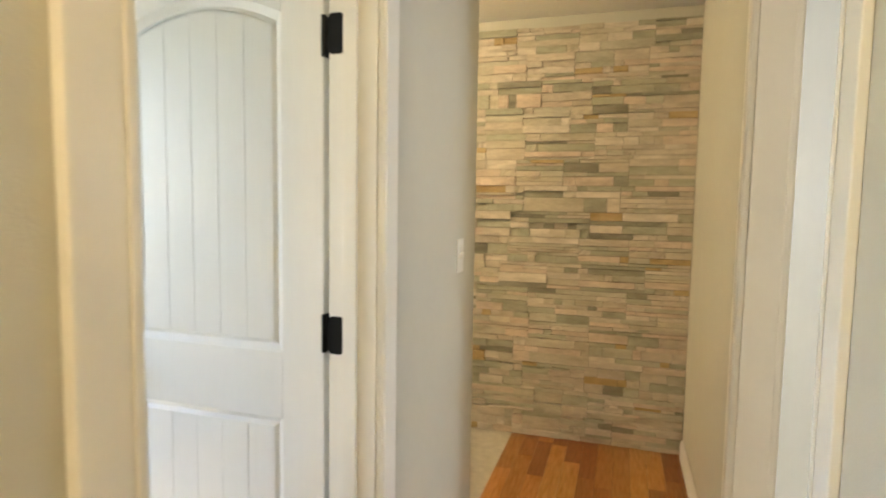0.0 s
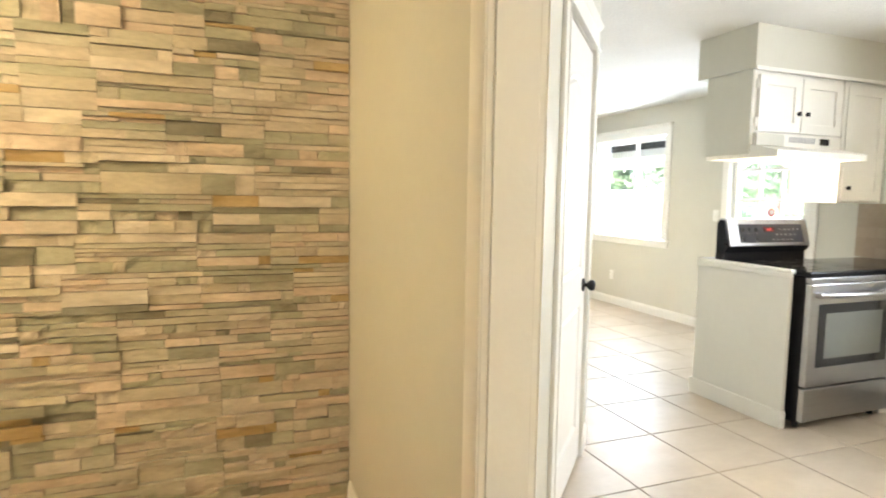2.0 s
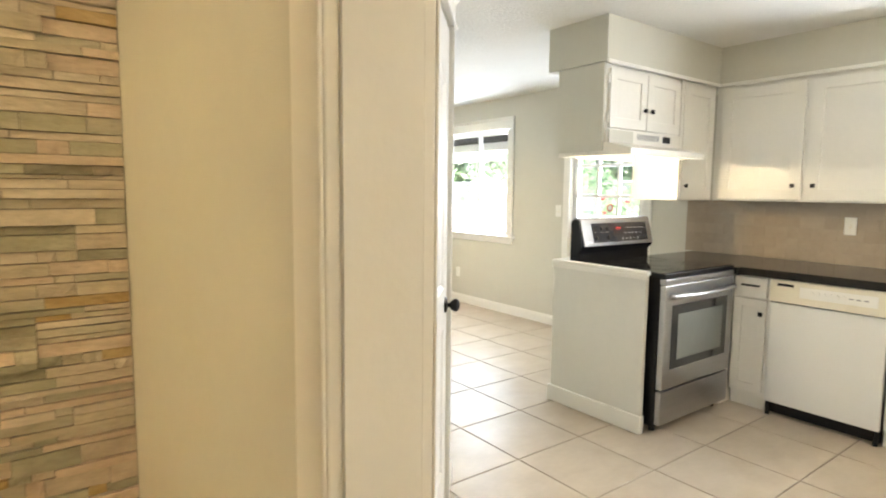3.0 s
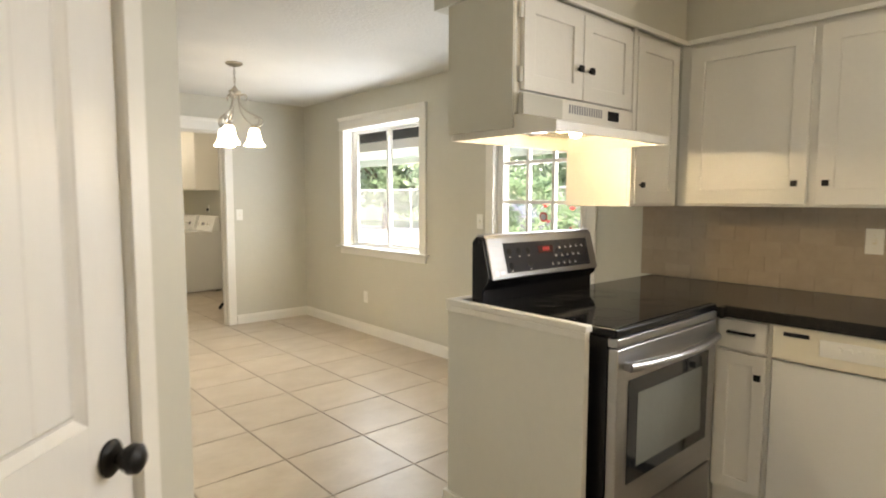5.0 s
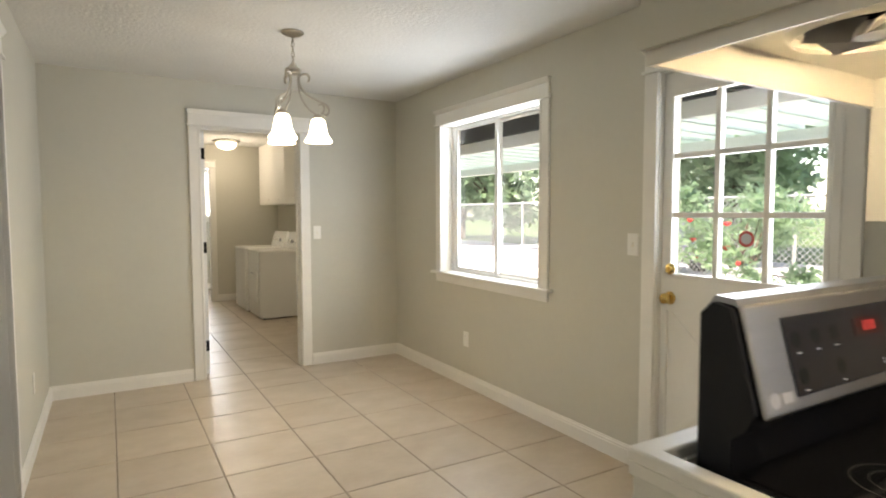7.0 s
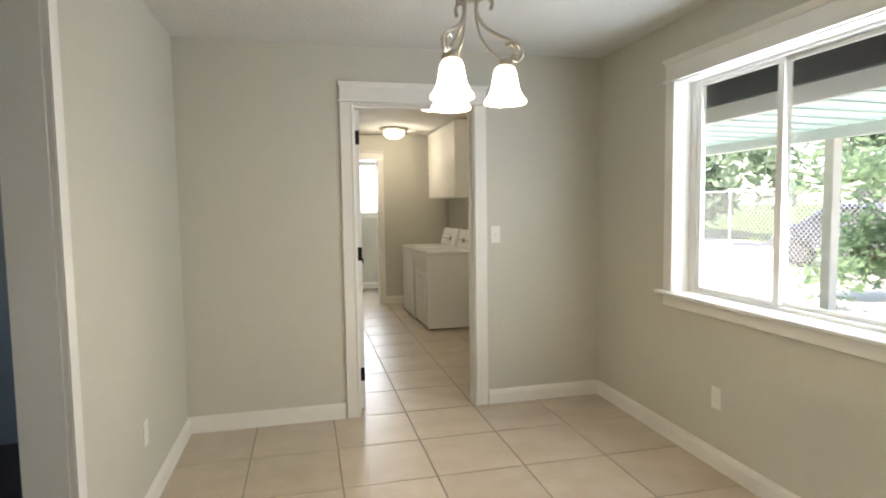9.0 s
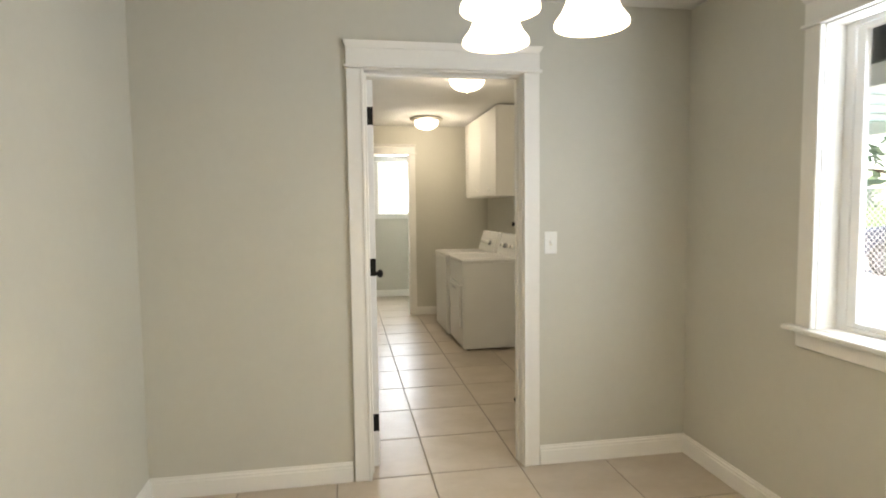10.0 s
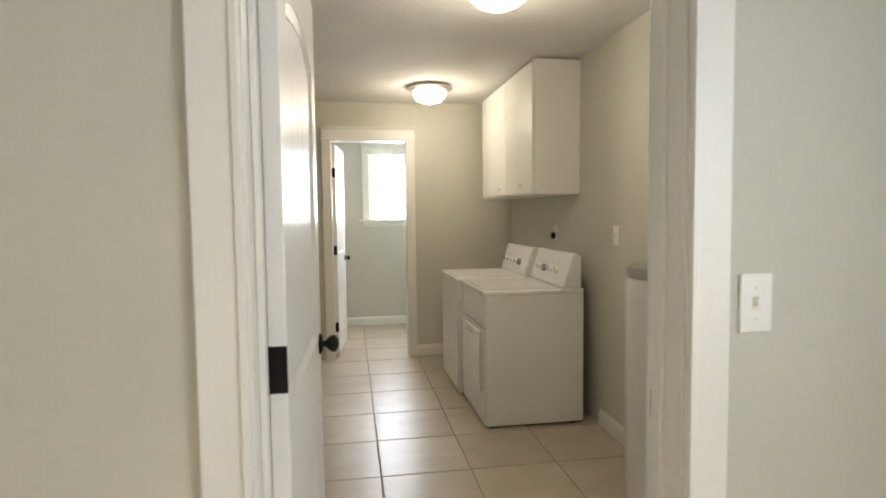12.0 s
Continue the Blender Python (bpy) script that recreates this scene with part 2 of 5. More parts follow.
def prism(pts, axis, a, b):
    """A polygon of (u, v) points drawn out along an axis from a to b. axis x: (y, z); y: (x, z); z: (x, y)."""
    bm = bmesh.new()
    put = {"x": lambda u, v, w: (w, u, v), "y": lambda u, v, w: (u, w, v), "z": lambda u, v, w: (u, v, w)}[axis]
    lo = [bm.verts.new(put(u, v, a)) for u, v in pts]
    hi = [bm.verts.new(put(u, v, b)) for u, v in pts]
    bm.faces.new(lo)
    bm.faces.new(hi[::-1])
    for i in range(len(pts)):
        j = (i + 1) % len(pts)
        bm.faces.new((lo[j], lo[i], hi[i], hi[j]))
    bmesh.ops.recalc_face_normals(bm, faces=bm.faces)
    return bm


def lathe(profile, n=24, m=None, cap=True):
    """(radius, height) points turned about z."""
    bm = bmesh.new()
    rings = [[bm.verts.new((r * math.cos(2 * math.pi * k / n), r * math.sin(2 * math.pi * k / n), z)) for k in range(n)] for r, z in profile]
    for a, b in zip(rings, rings[1:]):
        for k in range(n):
            bm.faces.new((a[k], a[(k + 1) % n], b[(k + 1) % n], b[k]))
    if cap:
        bm.faces.new(rings[0][::-1])
        bm.faces.new(rings[-1])
    bmesh.ops.recalc_face_normals(bm, faces=bm.faces)
    if m:
        bmesh.ops.transform(bm, matrix=m, verts=bm.verts)
    return bm


def tube(pts, r, n=8, taper=1.0):
    bm = bmesh.new()
    rings = []
    pts = [Vector(p) for p in pts]
    up = Vector((0.13, 0.21, 0.97)).normalized()
    for i, p in enumerate(pts):
        d = (pts[min(i + 1, len(pts) - 1)] - pts[max(i - 1, 0)]).normalized()
        a = d.cross(up).normalized() if abs(d.dot(up)) < 0.99 else d.orthogonal().normalized()
        b = d.cross(a)
        rad = r * (1 + (taper - 1) * i / max(1, len(pts) - 1))
        rings.append([bm.verts.new(p + rad * (math.cos(2 * math.pi * k / n) * a + math.sin(2 * math.pi * k / n) * b)) for k in range(n)])
    for a, b in zip(rings, rings[1:]):
        for k in range(n):
            bm.faces.new((a[k], a[(k + 1) % n], b[(k + 1) % n], b[k]))
    bm.faces.new(rings[0][::-1])
    bm.faces.new(rings[-1])
    bmesh.ops.recalc_face_normals(bm, faces=bm.faces)
    return bm


def finish(name, bm, material, bevel=0.0, smooth=False):
    me = bpy.data.meshes.new(name)
    bm.to_mesh(me)
    bm.free()
    me.materials.append(material)
    if smooth:
        for p in me.polygons:
            p.use_smooth = True
    ob = new(name, me)
    if smooth:
        me.set_sharp_from_angle(angle=radians(40))
    if bevel:
        mod = ob.modifiers.new("bevel", "BEVEL")
        mod.width, mod.segments, mod.limit_method, mod.angle_limit = bevel, 2, "ANGLE", radians(35)
    return ob


def part(name, bm, material, parent, label="", bevel=0.0, smooth=False):
    ob = finish(name, bm, material, bevel, smooth)
    ob.parent = parent
    if label:
        ob["label"] = label
    return ob


def thing(name, m, label, category, group="", kind=""):
    ob = new(name)
    ob.empty_display_size = 0.05
    ob.matrix_world = m
    return tagged(ob, label, category, group, kind)


def setting(name, bm, material, label, category, bevel=0.0, smooth=False):
    return tagged(finish(name, bm, material, bevel, smooth), label, category, kind="structure")


def wall_x(name, x0, x1, y0, y1, holes, label, material=PAINT, top=2.40):
    """A wall whose faces look along x, with openings (y0, y1, z0, z1)."""
    bm = bmesh.new()
    y = y0
    for a, b, lo, hi in sorted(holes):
        if a > y:
            box(bm, x0, x1, y, a, 0, top)
        if lo > 0:
            box(bm, x0, x1, a, b, 0, lo)
        if hi < top:
            box(bm, x0, x1, a, b, hi, top)
        y = b
    if y1 > y:
        box(bm, x0, x1, y, y1, 0, top)
    return setting(name, bm, material, label, "wall")


def wall_y(name, y0, y1, x0, x1, holes, label, material=PAINT, top=2.40):
    bm = bmesh.new()
    x = x0
    for a, b, lo, hi in sorted(holes):
        if a > x:
            box(bm, x, a, y0, y1, 0, top)
        if lo > 0:
            box(bm, a, b, y0, y1, 0, lo)
        if hi < top:
            box(bm, a, b, y0, y1, hi, top)
        x = b
    if x1 > x:
        box(bm, x, x1, y0, y1, 0, top)
    return setting(name, bm, material, label, "wall")
# ---- the large structure ----
W, B = 4.706, 8.026
WT = 0.16
PAINTED = "light greige painted wall with fine roller texture"
# outer wall with dining window, back door and sink window
wall_x("wall_east", W, W + WT, -1.2, 12.432, [(5.90, 7.165, 0.868, 2.073), (4.180, 5.030, 0.0, 2.05), (1.05, 2.13, 1.12, 2.08)], PAINTED)
wall_y("wall_north", B, B + 0.12, 1.925, W, [(2.965, 3.790, 0.0, 2.055)], PAINTED)
wall_x("wall_dining_west", 1.795, 1.925, 3.44, B + 0.12, [(4.95, 6.27, 0.0, 2.05)], PAINTED)
wall_x("wall_hall_east", 0.577, 0.672, -1.2, 3.13, [(0.985, 1.767, 0.0, 2.05)], PAINTED)
wall_x("wall_hall_west", -0.432, -0.312, -1.2, 1.945, [(0.345, 1.055, 0.0, 2.05)], PAINTED)
wall_y("wall_stone_backing", 3.16, 3.28, -2.3, 0.70, [], PAINTED)
wall_y("wall_south", -1.32, -1.2, -2.3, W + WT, [], PAINTED)
# the bedroom's window hole is added, unseen, to hold its fill lamp
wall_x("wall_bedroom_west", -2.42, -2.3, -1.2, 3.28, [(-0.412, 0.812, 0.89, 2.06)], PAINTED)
wall_y("wall_bedroom_north", 1.945, 2.0, -2.3, -0.432, [], PAINTED)
wall_x("wall_laundry_west", 2.10, 2.22, B + 0.12, 12.432, [], PAINTED)
wall_y("wall_laundry_north", 12.432, 12.552, 2.10, W + WT, [(2.975, 3.692, 0.0, 2.05)], PAINTED)
wall_x("wall_far_west", 2.10, 2.22, 12.552, 14.05, [], PAINTED)
wall_x("wall_far_east", W, W + WT, 12.552, 14.05, [], PAINTED)
wall_y("wall_far_north", 14.05, 14.20, 2.10, W + WT, [(3.375, 4.10, 1.29, 2.09)], PAINTED)
# this window hole is made up too, for the blue room's fill lamp
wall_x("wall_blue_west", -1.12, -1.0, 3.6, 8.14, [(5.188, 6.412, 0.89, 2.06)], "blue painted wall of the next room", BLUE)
wall_y("wall_blue_north", 8.146, 8.26, -1.12, 2.0, [], "blue painted wall of the next room", BLUE)
wall_y("wall_blue_south", 3.50, 3.60, -1.12, 1.795, [], "blue painted wall of the next room", BLUE)

# diagonal pantry wall, built along its own x axis from the dining corner
DIAG = pose(1.915, 3.315, 0, 0, 0, 180 + 47.0)
_d = new("wall_pantry")
_bm = boxes((-0.02, 0.205, 0.0, -0.115, 0, 2.40), (0.205, 0.935, 0.0, -0.115, 2.05, 2.40), (0.935, 1.83, 0.0, -0.115, 0, 2.40))
bmesh.ops.recalc_face_normals(_bm, faces=_bm.faces)
bpy.data.objects.remove(_d)
_d = setting("wall_pantry", _bm, PAINT, PAINTED + ", set diagonally", "wall")
_d.matrix_world = DIAG
_bm = prism([(1.795, 3.28), (1.925, 3.33), (1.925, 3.44), (1.795, 3.44)], "z", 0, 2.40)
setting("wall_pantry_corner", _bm, PAINT, PAINTED, "wall")

_bm = boxes((-2.42, W + WT, -1.32, 14.20, 2.40, 2.52))
setting("ceiling", _bm, CEIL, "white ceiling with knock-down texture", "ceiling")
# soffit over the wall cabinets
_bm = boxes((3.11, W, 3.405, 3.86, 2.135, 2.40), (4.385, W, -1.2, 3.405, 2.135, 2.40))
setting("soffit", _bm, PAINT, "greige painted soffit above the kitchen cabinets", "soffit")

# floors
setting("floor", boxes((0.64, W + 0.1, -1.2, 14.05, -0.06, -0.004)), GROUT, "grout bed under the floor tiles", "floor")
HALL_FLOOR = setting("floor_hall", boxes((-0.36, 0.64, -1.2, 3.16, -0.06, -0.004)), DARKWOOD, "bed under the hardwood floor", "floor")
setting("floor_bedroom", boxes((-2.3, -0.36, -1.2, 3.16, -0.06, 0.0)), CARPET, "beige carpet floor", "floor")
setting("floor_blue", boxes((-1.0, 1.90, 3.6, 8.14, -0.05, 0.002)), DARKWOOD, "dark brown wooden floor", "floor")


def baseboard(points, name="baseboard"):
    """Runs of skirting: (x0, y0, x1, y1, nx, ny) along a wall, n pointing into the room."""
    for x0, y0, x1, y1, nx, ny in points:
        d = Vector((x1 - x0, y1 - y0, 0))
        n = Vector((nx, ny, 0))
        bm = bmesh.new()
        prof = [(0, 0), (0.015, 0), (0.015, 0.075), (0.011, 0.079), (0.012, 0.088), (0.006, 0.094), (0.005, 0.102), (0, 0.102)]
        ends = []
        for o in (Vector((x0, y0, 0)), Vector((x1, y1, 0))):
            ends.append([bm.verts.new(o + n * (u + 0.001) + Vector((0, 0, v + 0.001))) for u, v in prof])
        for i in range(len(prof)):
            j = (i + 1) % len(prof)
            bm.faces.new((ends[0][i], ends[0][j], ends[1][j], ends[1][i]))
        bm.faces.new(ends[0])
        bm.faces.new(ends[1][::-1])
        bmesh.ops.recalc_face_normals(bm, faces=bm.faces)
        setting(name, bm, TRIM, "white painted moulded baseboard", "baseboard")


baseboard([(W, 5.120, W, B, -1, 0), (3.868, B, W - 0.016, B, 0, -1), (1.925, B, 2.884, B, 0, -1), (1.925, 6.36, 1.925, B - 0.016, 1, 0),
           (1.925, 3.34, 1.925, 4.86, 1, 0), (0.577, 1.84, 0.577, 3.09, -1, 0), (0.577, -1.2, 0.577, 0.89, -1, 0), (-0.312, 1.14, -0.312, 1.93, 1, 0),
           (-0.312, -1.2, -0.312, 0.25, 1, 0), (W, 8.146, W, 10.40, -1, 0), (W, 11.86, W, 12.43, -1, 0), (3.75, 12.432, W, 12.432, 0, -1),
           (2.22, 14.05, W, 14.05, 0, -1), (W, 3.80, W, 3.98, -1, 0), (0.672, 1.84, 0.672, 1.96, 1, 0), (0.672, -1.2, 0.672, 0.89, 1, 0)])
for _a, _b in ((0.0, 0.118), (1.02, 1.75)):
    p, q = DIAG @ Vector((_a, 0, 0)), DIAG @ Vector((_b, 0, 0))
    n = (DIAG.to_3x3() @ Vector((0, 1, 0)))
    baseboard([(p.x, p.y, q.x, q.y, n.x, n.y)])


def casing(m, x0, x1, top, label="white craftsman door casing with a crowned head", sides=True, depth=0.12, jamb=True, sill=None, w=0.083, stop=None):
    """Trim round an opening: local x along the wall, y out into the room (wall face at 0), z up."""
    t = thing("door_casing" if sill is None else "window_casing", m, label, "trim", kind="structure")
    z0 = 0.001 if sill is None else sill
    for a, b in ((x0 - w, x0), (x1, x1 + w)):
        part("side_casing", boxes((a, b, 0.0002, 0.018, z0, top)), TRIM, t, bevel=0.003)
        e = b if a < x0 - w / 2 else a
        s = -1 if e == b else 1
        part("bead", boxes((min(e, e + s * 0.014), max(e, e + s * 0.014), 0.0185, 0.023, z0, top - 0.001)), TRIM, t, bevel=0.002)
    part("head_bead", boxes((x0 - w - 0.012, x1 + w + 0.012, 0.001, 0.030, top + 0.001, top + 0.016)), TRIM, t, bevel=0.004)
    part("head_board", boxes((x0 - w, x1 + w, 0.001, 0.020, top + 0.0165, top + 0.095)), TRIM, t, bevel=0.002)
    a, b, z = x0 - w, x1 + w, top + 0.0955
    bm = bmesh.new()
    lo = [bm.verts.new(p) for p in ((a, 0.001, z), (b, 0.001, z), (b, 0.021, z), (a, 0.021, z))]
    mid = [bm.verts.new(p) for p in ((a - 0.010, 0.001, z + 0.022), (b + 0.010, 0.001, z + 0.022), (b + 0.010, 0.034, z + 0.022), (a - 0.010, 0.034, z + 0.022))]
    hi = [bm.verts.new(p) for p in ((a - 0.014, 0.001, z + 0.032), (b + 0.014, 0.001, z + 0.032), (b + 0.014, 0.040, z + 0.032), (a - 0.014, 0.040, z + 0.032))]
    for r, s in ((lo, mid), (mid, hi)):
        for k in range(4):
            bm.faces.new((r[k], r[(k + 1) % 4], s[(k + 1) % 4], s[k]))
    bm.faces.new(lo[::-1])
    bm.faces.new(hi)
    bmesh.ops.recalc_face_normals(bm, faces=bm.faces)
    part("crown", bm, TRIM, t, bevel=0.002)
    if jamb:
        j = 0.015
        for a, b in ((x0 - 0.012, x0 + 0.004), (x1 - 0.004, x1 + 0.012)):
            part("jamb", boxes((a, b, -depth + 0.001, 0.0, z0, top + 0.006)), TRIM, t)
        part("head_jamb", boxes((x0 - 0.012, x1 + 0.012, -depth + 0.001, 0.0, top - 0.004, top + 0.012)), TRIM, t)
        if stop is not None:
            for a, b in ((x0 + 0.0045, x0 + 0.016), (x1 - 0.016, x1 - 0.0045)):
                part("door_stop", boxes((a, b, stop - 0.034, stop, z0, top - 0.016)), TRIM, t, bevel=0.002)
            part("door_stop", boxes((x0 + 0.0045, x1 - 0.0045, stop - 0.034, stop, top - 0.0155, top - 0.0045)), TRIM, t)
    return t


def facing(x, y, side):
    """Pose of a wall face: local x along the wall, local y into the room."""
    return pose(x, y, 0, 0, 0, {"+x": -90, "-x": 90, "+y": 0, "-y": 180}[side])


# local x runs: for '-y' walls towards -x; for '-x' walls towards +y; for '+x' walls towards -y
casing(facing(0, B, "-y"), -3.778, -2.977, 2.045, stop=-0.06)
casing(pose(0, B + 0.12, 0), 2.977, 3.778, 2.045, jamb=False)
casing(facing(0, 12.432, "-y"), -3.680, -2.987, 2.045, depth=0.12)
casing(facing(0.577, 0, "-x"), 0.997, 1.755, 2.04, depth=0.095)
casing(facing(0.672, 0, "+x"), -1.755, -0.997, 2.04, jamb=False)
casing(facing(-0.312, 0, "+x"), -1.043, -0.357, 2.04, depth=0.12, stop=-0.045)
casing(facing(1.925, 0, "+x"), -6.258, -4.962, 2.04, depth=0.13, label="white craftsman casing of a wide open doorway")
casing(facing(W, 0, "-x"), 4.192, 5.018, 2.04, depth=0.16, label="white craftsman casing of the back door")
casing(DIAG, 0.217, 0.923, 2.04, depth=0.115, w=0.068, label="white craftsman casing of the pantry door")


def window(m, x0, x1, z0, z1, depth, label, split=0.5):
    """A sliding vinyl window in an opening, with casing, stool and apron."""
    t = casing(m, x0, x1, z1, label, depth=depth, sill=z0 + 0.001)
    part("jamb_sill", boxes((x0, x1, -depth + 0.001, -0.001, z0 - 0.012, z0 + 0.0005)), TRIM, t)
    part("window_sill", boxes((x0 - 0.125, x1 + 0.125, 0.0005, 0.052, z0 - 0.020, z0)), TRIM, t, bevel=0.005)
    part("apron", boxes((x0 - 0.083, x1 + 0.083, 0.001, 0.017, z0 - 0.085, z0 - 0.0205)), TRIM, t, bevel=0.003)
    f, fz, d0, d1 = 0.042, 0.016, -depth + 0.004, -depth + 0.062
    x0, x1, z1 = x0 + 0.004, x1 - 0.004, z1 - 0.004
    z0 = z0 + 0.001
    frame_bm = ring_frame(x0, x1, z0, z1, f, d0, d1, fz)
    part("window_frame", frame_bm, VINYL, t, bevel=0.003)
    c = x0 + (x1 - x0) * split
    for k, (a, b, e0, e1) in enumerate(((x0 + f + 0.002, c + 0.022, d0 + 0.004, d0 + 0.026), (c - 0.022, x1 - f - 0.002, d0 + 0.028, d0 + 0.054))):
        s, sz, za, zb = 0.040, 0.018, z0 + fz + 0.002, z1 - fz - 0.002
        sash = part("sash", ring_frame(a, b, za, zb, s, e0, e1, sz), VINYL, t, bevel=0.003)
        pane = part("pane", boxes((a + s - 0.004, b - s + 0.004, (e0 + e1) / 2 - 0.002, (e0 + e1) / 2 + 0.002, za + sz - 0.004, zb - sz + 0.004)), PANE, sash)
        pane.visible_shadow = False
    return t


window(facing(W, 0, "-x"), 5.912, 7.153, 0.873, 2.058, 0.15, "white sliding window with craftsman casing and sill", 0.50)
window(facing(W, 0, "-x"), 1.062, 2.118, 1.125, 2.045, 0.15, "white sliding window above the kitchen sink")
window(facing(0, 14.05, "-y"), -4.088, -3.387, 1.295, 2.075, 0.14, "small white sliding window in the far room", 0.5)
# two unseen windows added round the bedroom and blue room fill lamps
window(facing(-2.3, 0, "+x"), -0.80, 0.40, 0.90, 2.045, 0.115, "added unseen white sliding window of the bedroom")
window(facing(-1.0, 0, "+x"), -6.40, -5.20, 0.90, 2.045, 0.115, "added unseen white sliding window of the blue room")
# ---- doors ----


def knob_parts(t, x, z, side, material=BLACK, y=0.0175):
    """A round door knob with its rosette, on the face that looks along side * y."""
    turn = pose(x, side * y, z, -90 * side)
    k = part("door_knob", lathe([(0.010, 0.0), (0.010, 0.020), (0.020, 0.028), (0.027, 0.040), (0.026, 0.052), (0.015, 0.060), (0.004, 0.062)], 20, turn), material, t, smooth=True)
    part("rosette", lathe([(0.032, 0.0), (0.033, 0.004), (0.026, 0.010), (0.012, 0.012)], 20, turn), material, k, smooth=True)


def panel_door(m, w, label, hinge_side=1, h=2.02, planks=True, leaf_out=True, knob_z=0.905, hinge_z=(0.28, 1.02, 1.76)):
    """Two-panel arched plank door. Local x from the hinge edge, y through its thickness, z up."""
    t = thing("door", m, label, "door")
    th, st, z0 = 0.0175, 0.115, 0.012
    top_in, arch = 1.795, 0.05
    lock0, lock1, bot = 0.815, 0.982, 0.20
    for a, b in ((0.0, st), (w - st, w)):
        part("stile", boxes((a, b, -th, th, z0, h)), DOORP, t, bevel=0.002)
    part("lock_rail", boxes((st, w - st, -th, th, lock0, lock1)), DOORP, t)
    part("bottom_rail", boxes((st, w - st, -th, th, z0, bot)), DOORP, t)
    pts = [(st, h), (w - st, h)]
    c, half = w / 2, w / 2 - st
    n = 12
    for k in range(n + 1):
        u = 1 - 2 * k / n
        pts.append((c + u * half, top_in + arch * (1 - u * u)))
    part("top_rail", prism(pts, "y", -th, th), DOORP, t)
    # sloped moulding and sunk planks in each panel
    s = 0.026
    for za, zb, curved in ((bot, lock0, False), (lock1, top_in, True)):
        outer = [(st, za), (w - st, za)]
        inner = [(st + s, za + s), (w - st - s, za + s)]
        if curved:
            for k in range(n + 1):
                u = 1 - 2 * k / n
                outer.append((c + u * half, zb + arch * (1 - u * u)))
                inner.append((c + u * (half - s), zb - s + arch * (1 - u * u)))
        else:
            outer += [(w - st, zb), (st, zb)]
            inner += [(w - st - s, zb - s), (st + s, zb - s)]
        for sgn in (-1, 1):
            bm = bmesh.new()
            ro = [bm.verts.new((x, sgn * (th - 0.002), z)) for x, z in outer]
            rm = [bm.verts.new((x + (p - x) * 0.62, sgn * (th - 0.013), z + (q - z) * 0.62)) for (x, z), (p, q) in zip(outer, inner)]
            ri = [bm.verts.new((x, sgn * (th - 0.0075), z)) for x, z in inner]
            for a, b in ((ro, rm), (rm, ri)):
                for k in range(len(a)):
                    j = (k + 1) % len(a)
                    bm.faces.new((a[k], a[j], b[j], b[k]))
            bmesh.ops.recalc_face_normals(bm, faces=bm.faces)
            part("moulding", bm, DOORP, t)
        cnt = 5
        pw = (w - 2 * st - 2 * s) / cnt
        for k in range(cnt):
            a, b = st + s + k * pw, st + s + (k + 1) * pw
            tops = [zb - s + (arch * (1 - ((x - c) / (half - s)) ** 2) if curved else 0) for x in (a, b)]
            part("plank", prism([(a, za + s), (b, za + s), (b, tops[1]), (a, tops[0])], "y", -th + 0.0075, th - 0.0075), DOORP, t, bevel=0.002)
    for s in (-1, 1):
        knob_parts(t, w - 0.065, knob_z, s)
    for hz in hinge_z:
        hg = part("hinge", boxes((-0.0025, -0.0002, -th * 0.98, th * 0.98, hz - 0.045, hz + 0.045)), BLACK, t, "black steel butt hinge")
        part("knuckle", lathe([(0.0065, hz - 0.046), (0.0065, hz + 0.046)], 10, pose(-0.004 if hinge_side > 0 else 0.004, hinge_side * (th + 0.004), 0)), BLACK, hg, smooth=True)
        part("hinge_leaf", boxes((-0.0062, -0.0036, hinge_side * th - 0.0005 - (0.034 if hinge_side > 0 else 0), hinge_side * th + 0.0005 + (0.034 if hinge_side < 0 else 0), hz - 0.045, hz + 0.045)), BLACK, hg)
    return t


def hinge_leaf(m, heights, parent_label="black steel hinge leaf on a white jamb"):
    for z in heights:
        t = tagged(finish("hinge_plate", prism([(sx * (0.020 - r + r * math.cos(q)), z + sz * (0.045 - r + r * math.sin(q))) for sx, sz, qs in ((1, 1, (0, 45, 90)), (-1, 1, (90, 45, 0)), (-1, -1, (0, 45, 90)), (1, -1, (90, 45, 0))) for q in map(radians, qs) for r in (0.010,)], "y", 0, 0.0025), BLACK, 0.0), parent_label, "hinge", "hinge plates")
        t.matrix_world = m


# bedroom door off the hall, wide open into the bedroom
panel_door(pose(-0.452, 1.068, 0, 0, 0, 180), 0.68, "white two-panel arched plank door, wide open, black hinges", 1, hinge_z=(0.35, 1.04, 1.73))
hinge_leaf(pose(-0.412, 1.0375, 0, 0, 0, 180), (0.35, 1.04, 1.73))
# pantry door, closed
panel_door(DIAG @ pose(0.917, -0.014, 0, 0, 0, 180), 0.694, "closed white two-panel arched plank pantry door with black knob", -1)
# laundry door, open into the laundry
panel_door(pose(3.008, B + 0.118, 0, 0, 0, 88.5), 0.785, "white two-panel arched plank door, open into the laundry", 1, knob_z=0.955, hinge_z=(0.25, 1.07, 1.84))
# far room door, open
panel_door(pose(3.006, 12.56, 0, 0, 0, 84.0), 0.665, "white panelled door, open into the far room", 1)
_s = tagged(finish("strike_plate", boxes((-0.0135, 0.0135, 0, 0.002, -0.03, 0.03)), BLACK, 0.003), "black strike plate on the white jamb", "strike plate")
_s.matrix_world = pose(3.7738, B + 0.099, 0.955, 0, 0, 90)


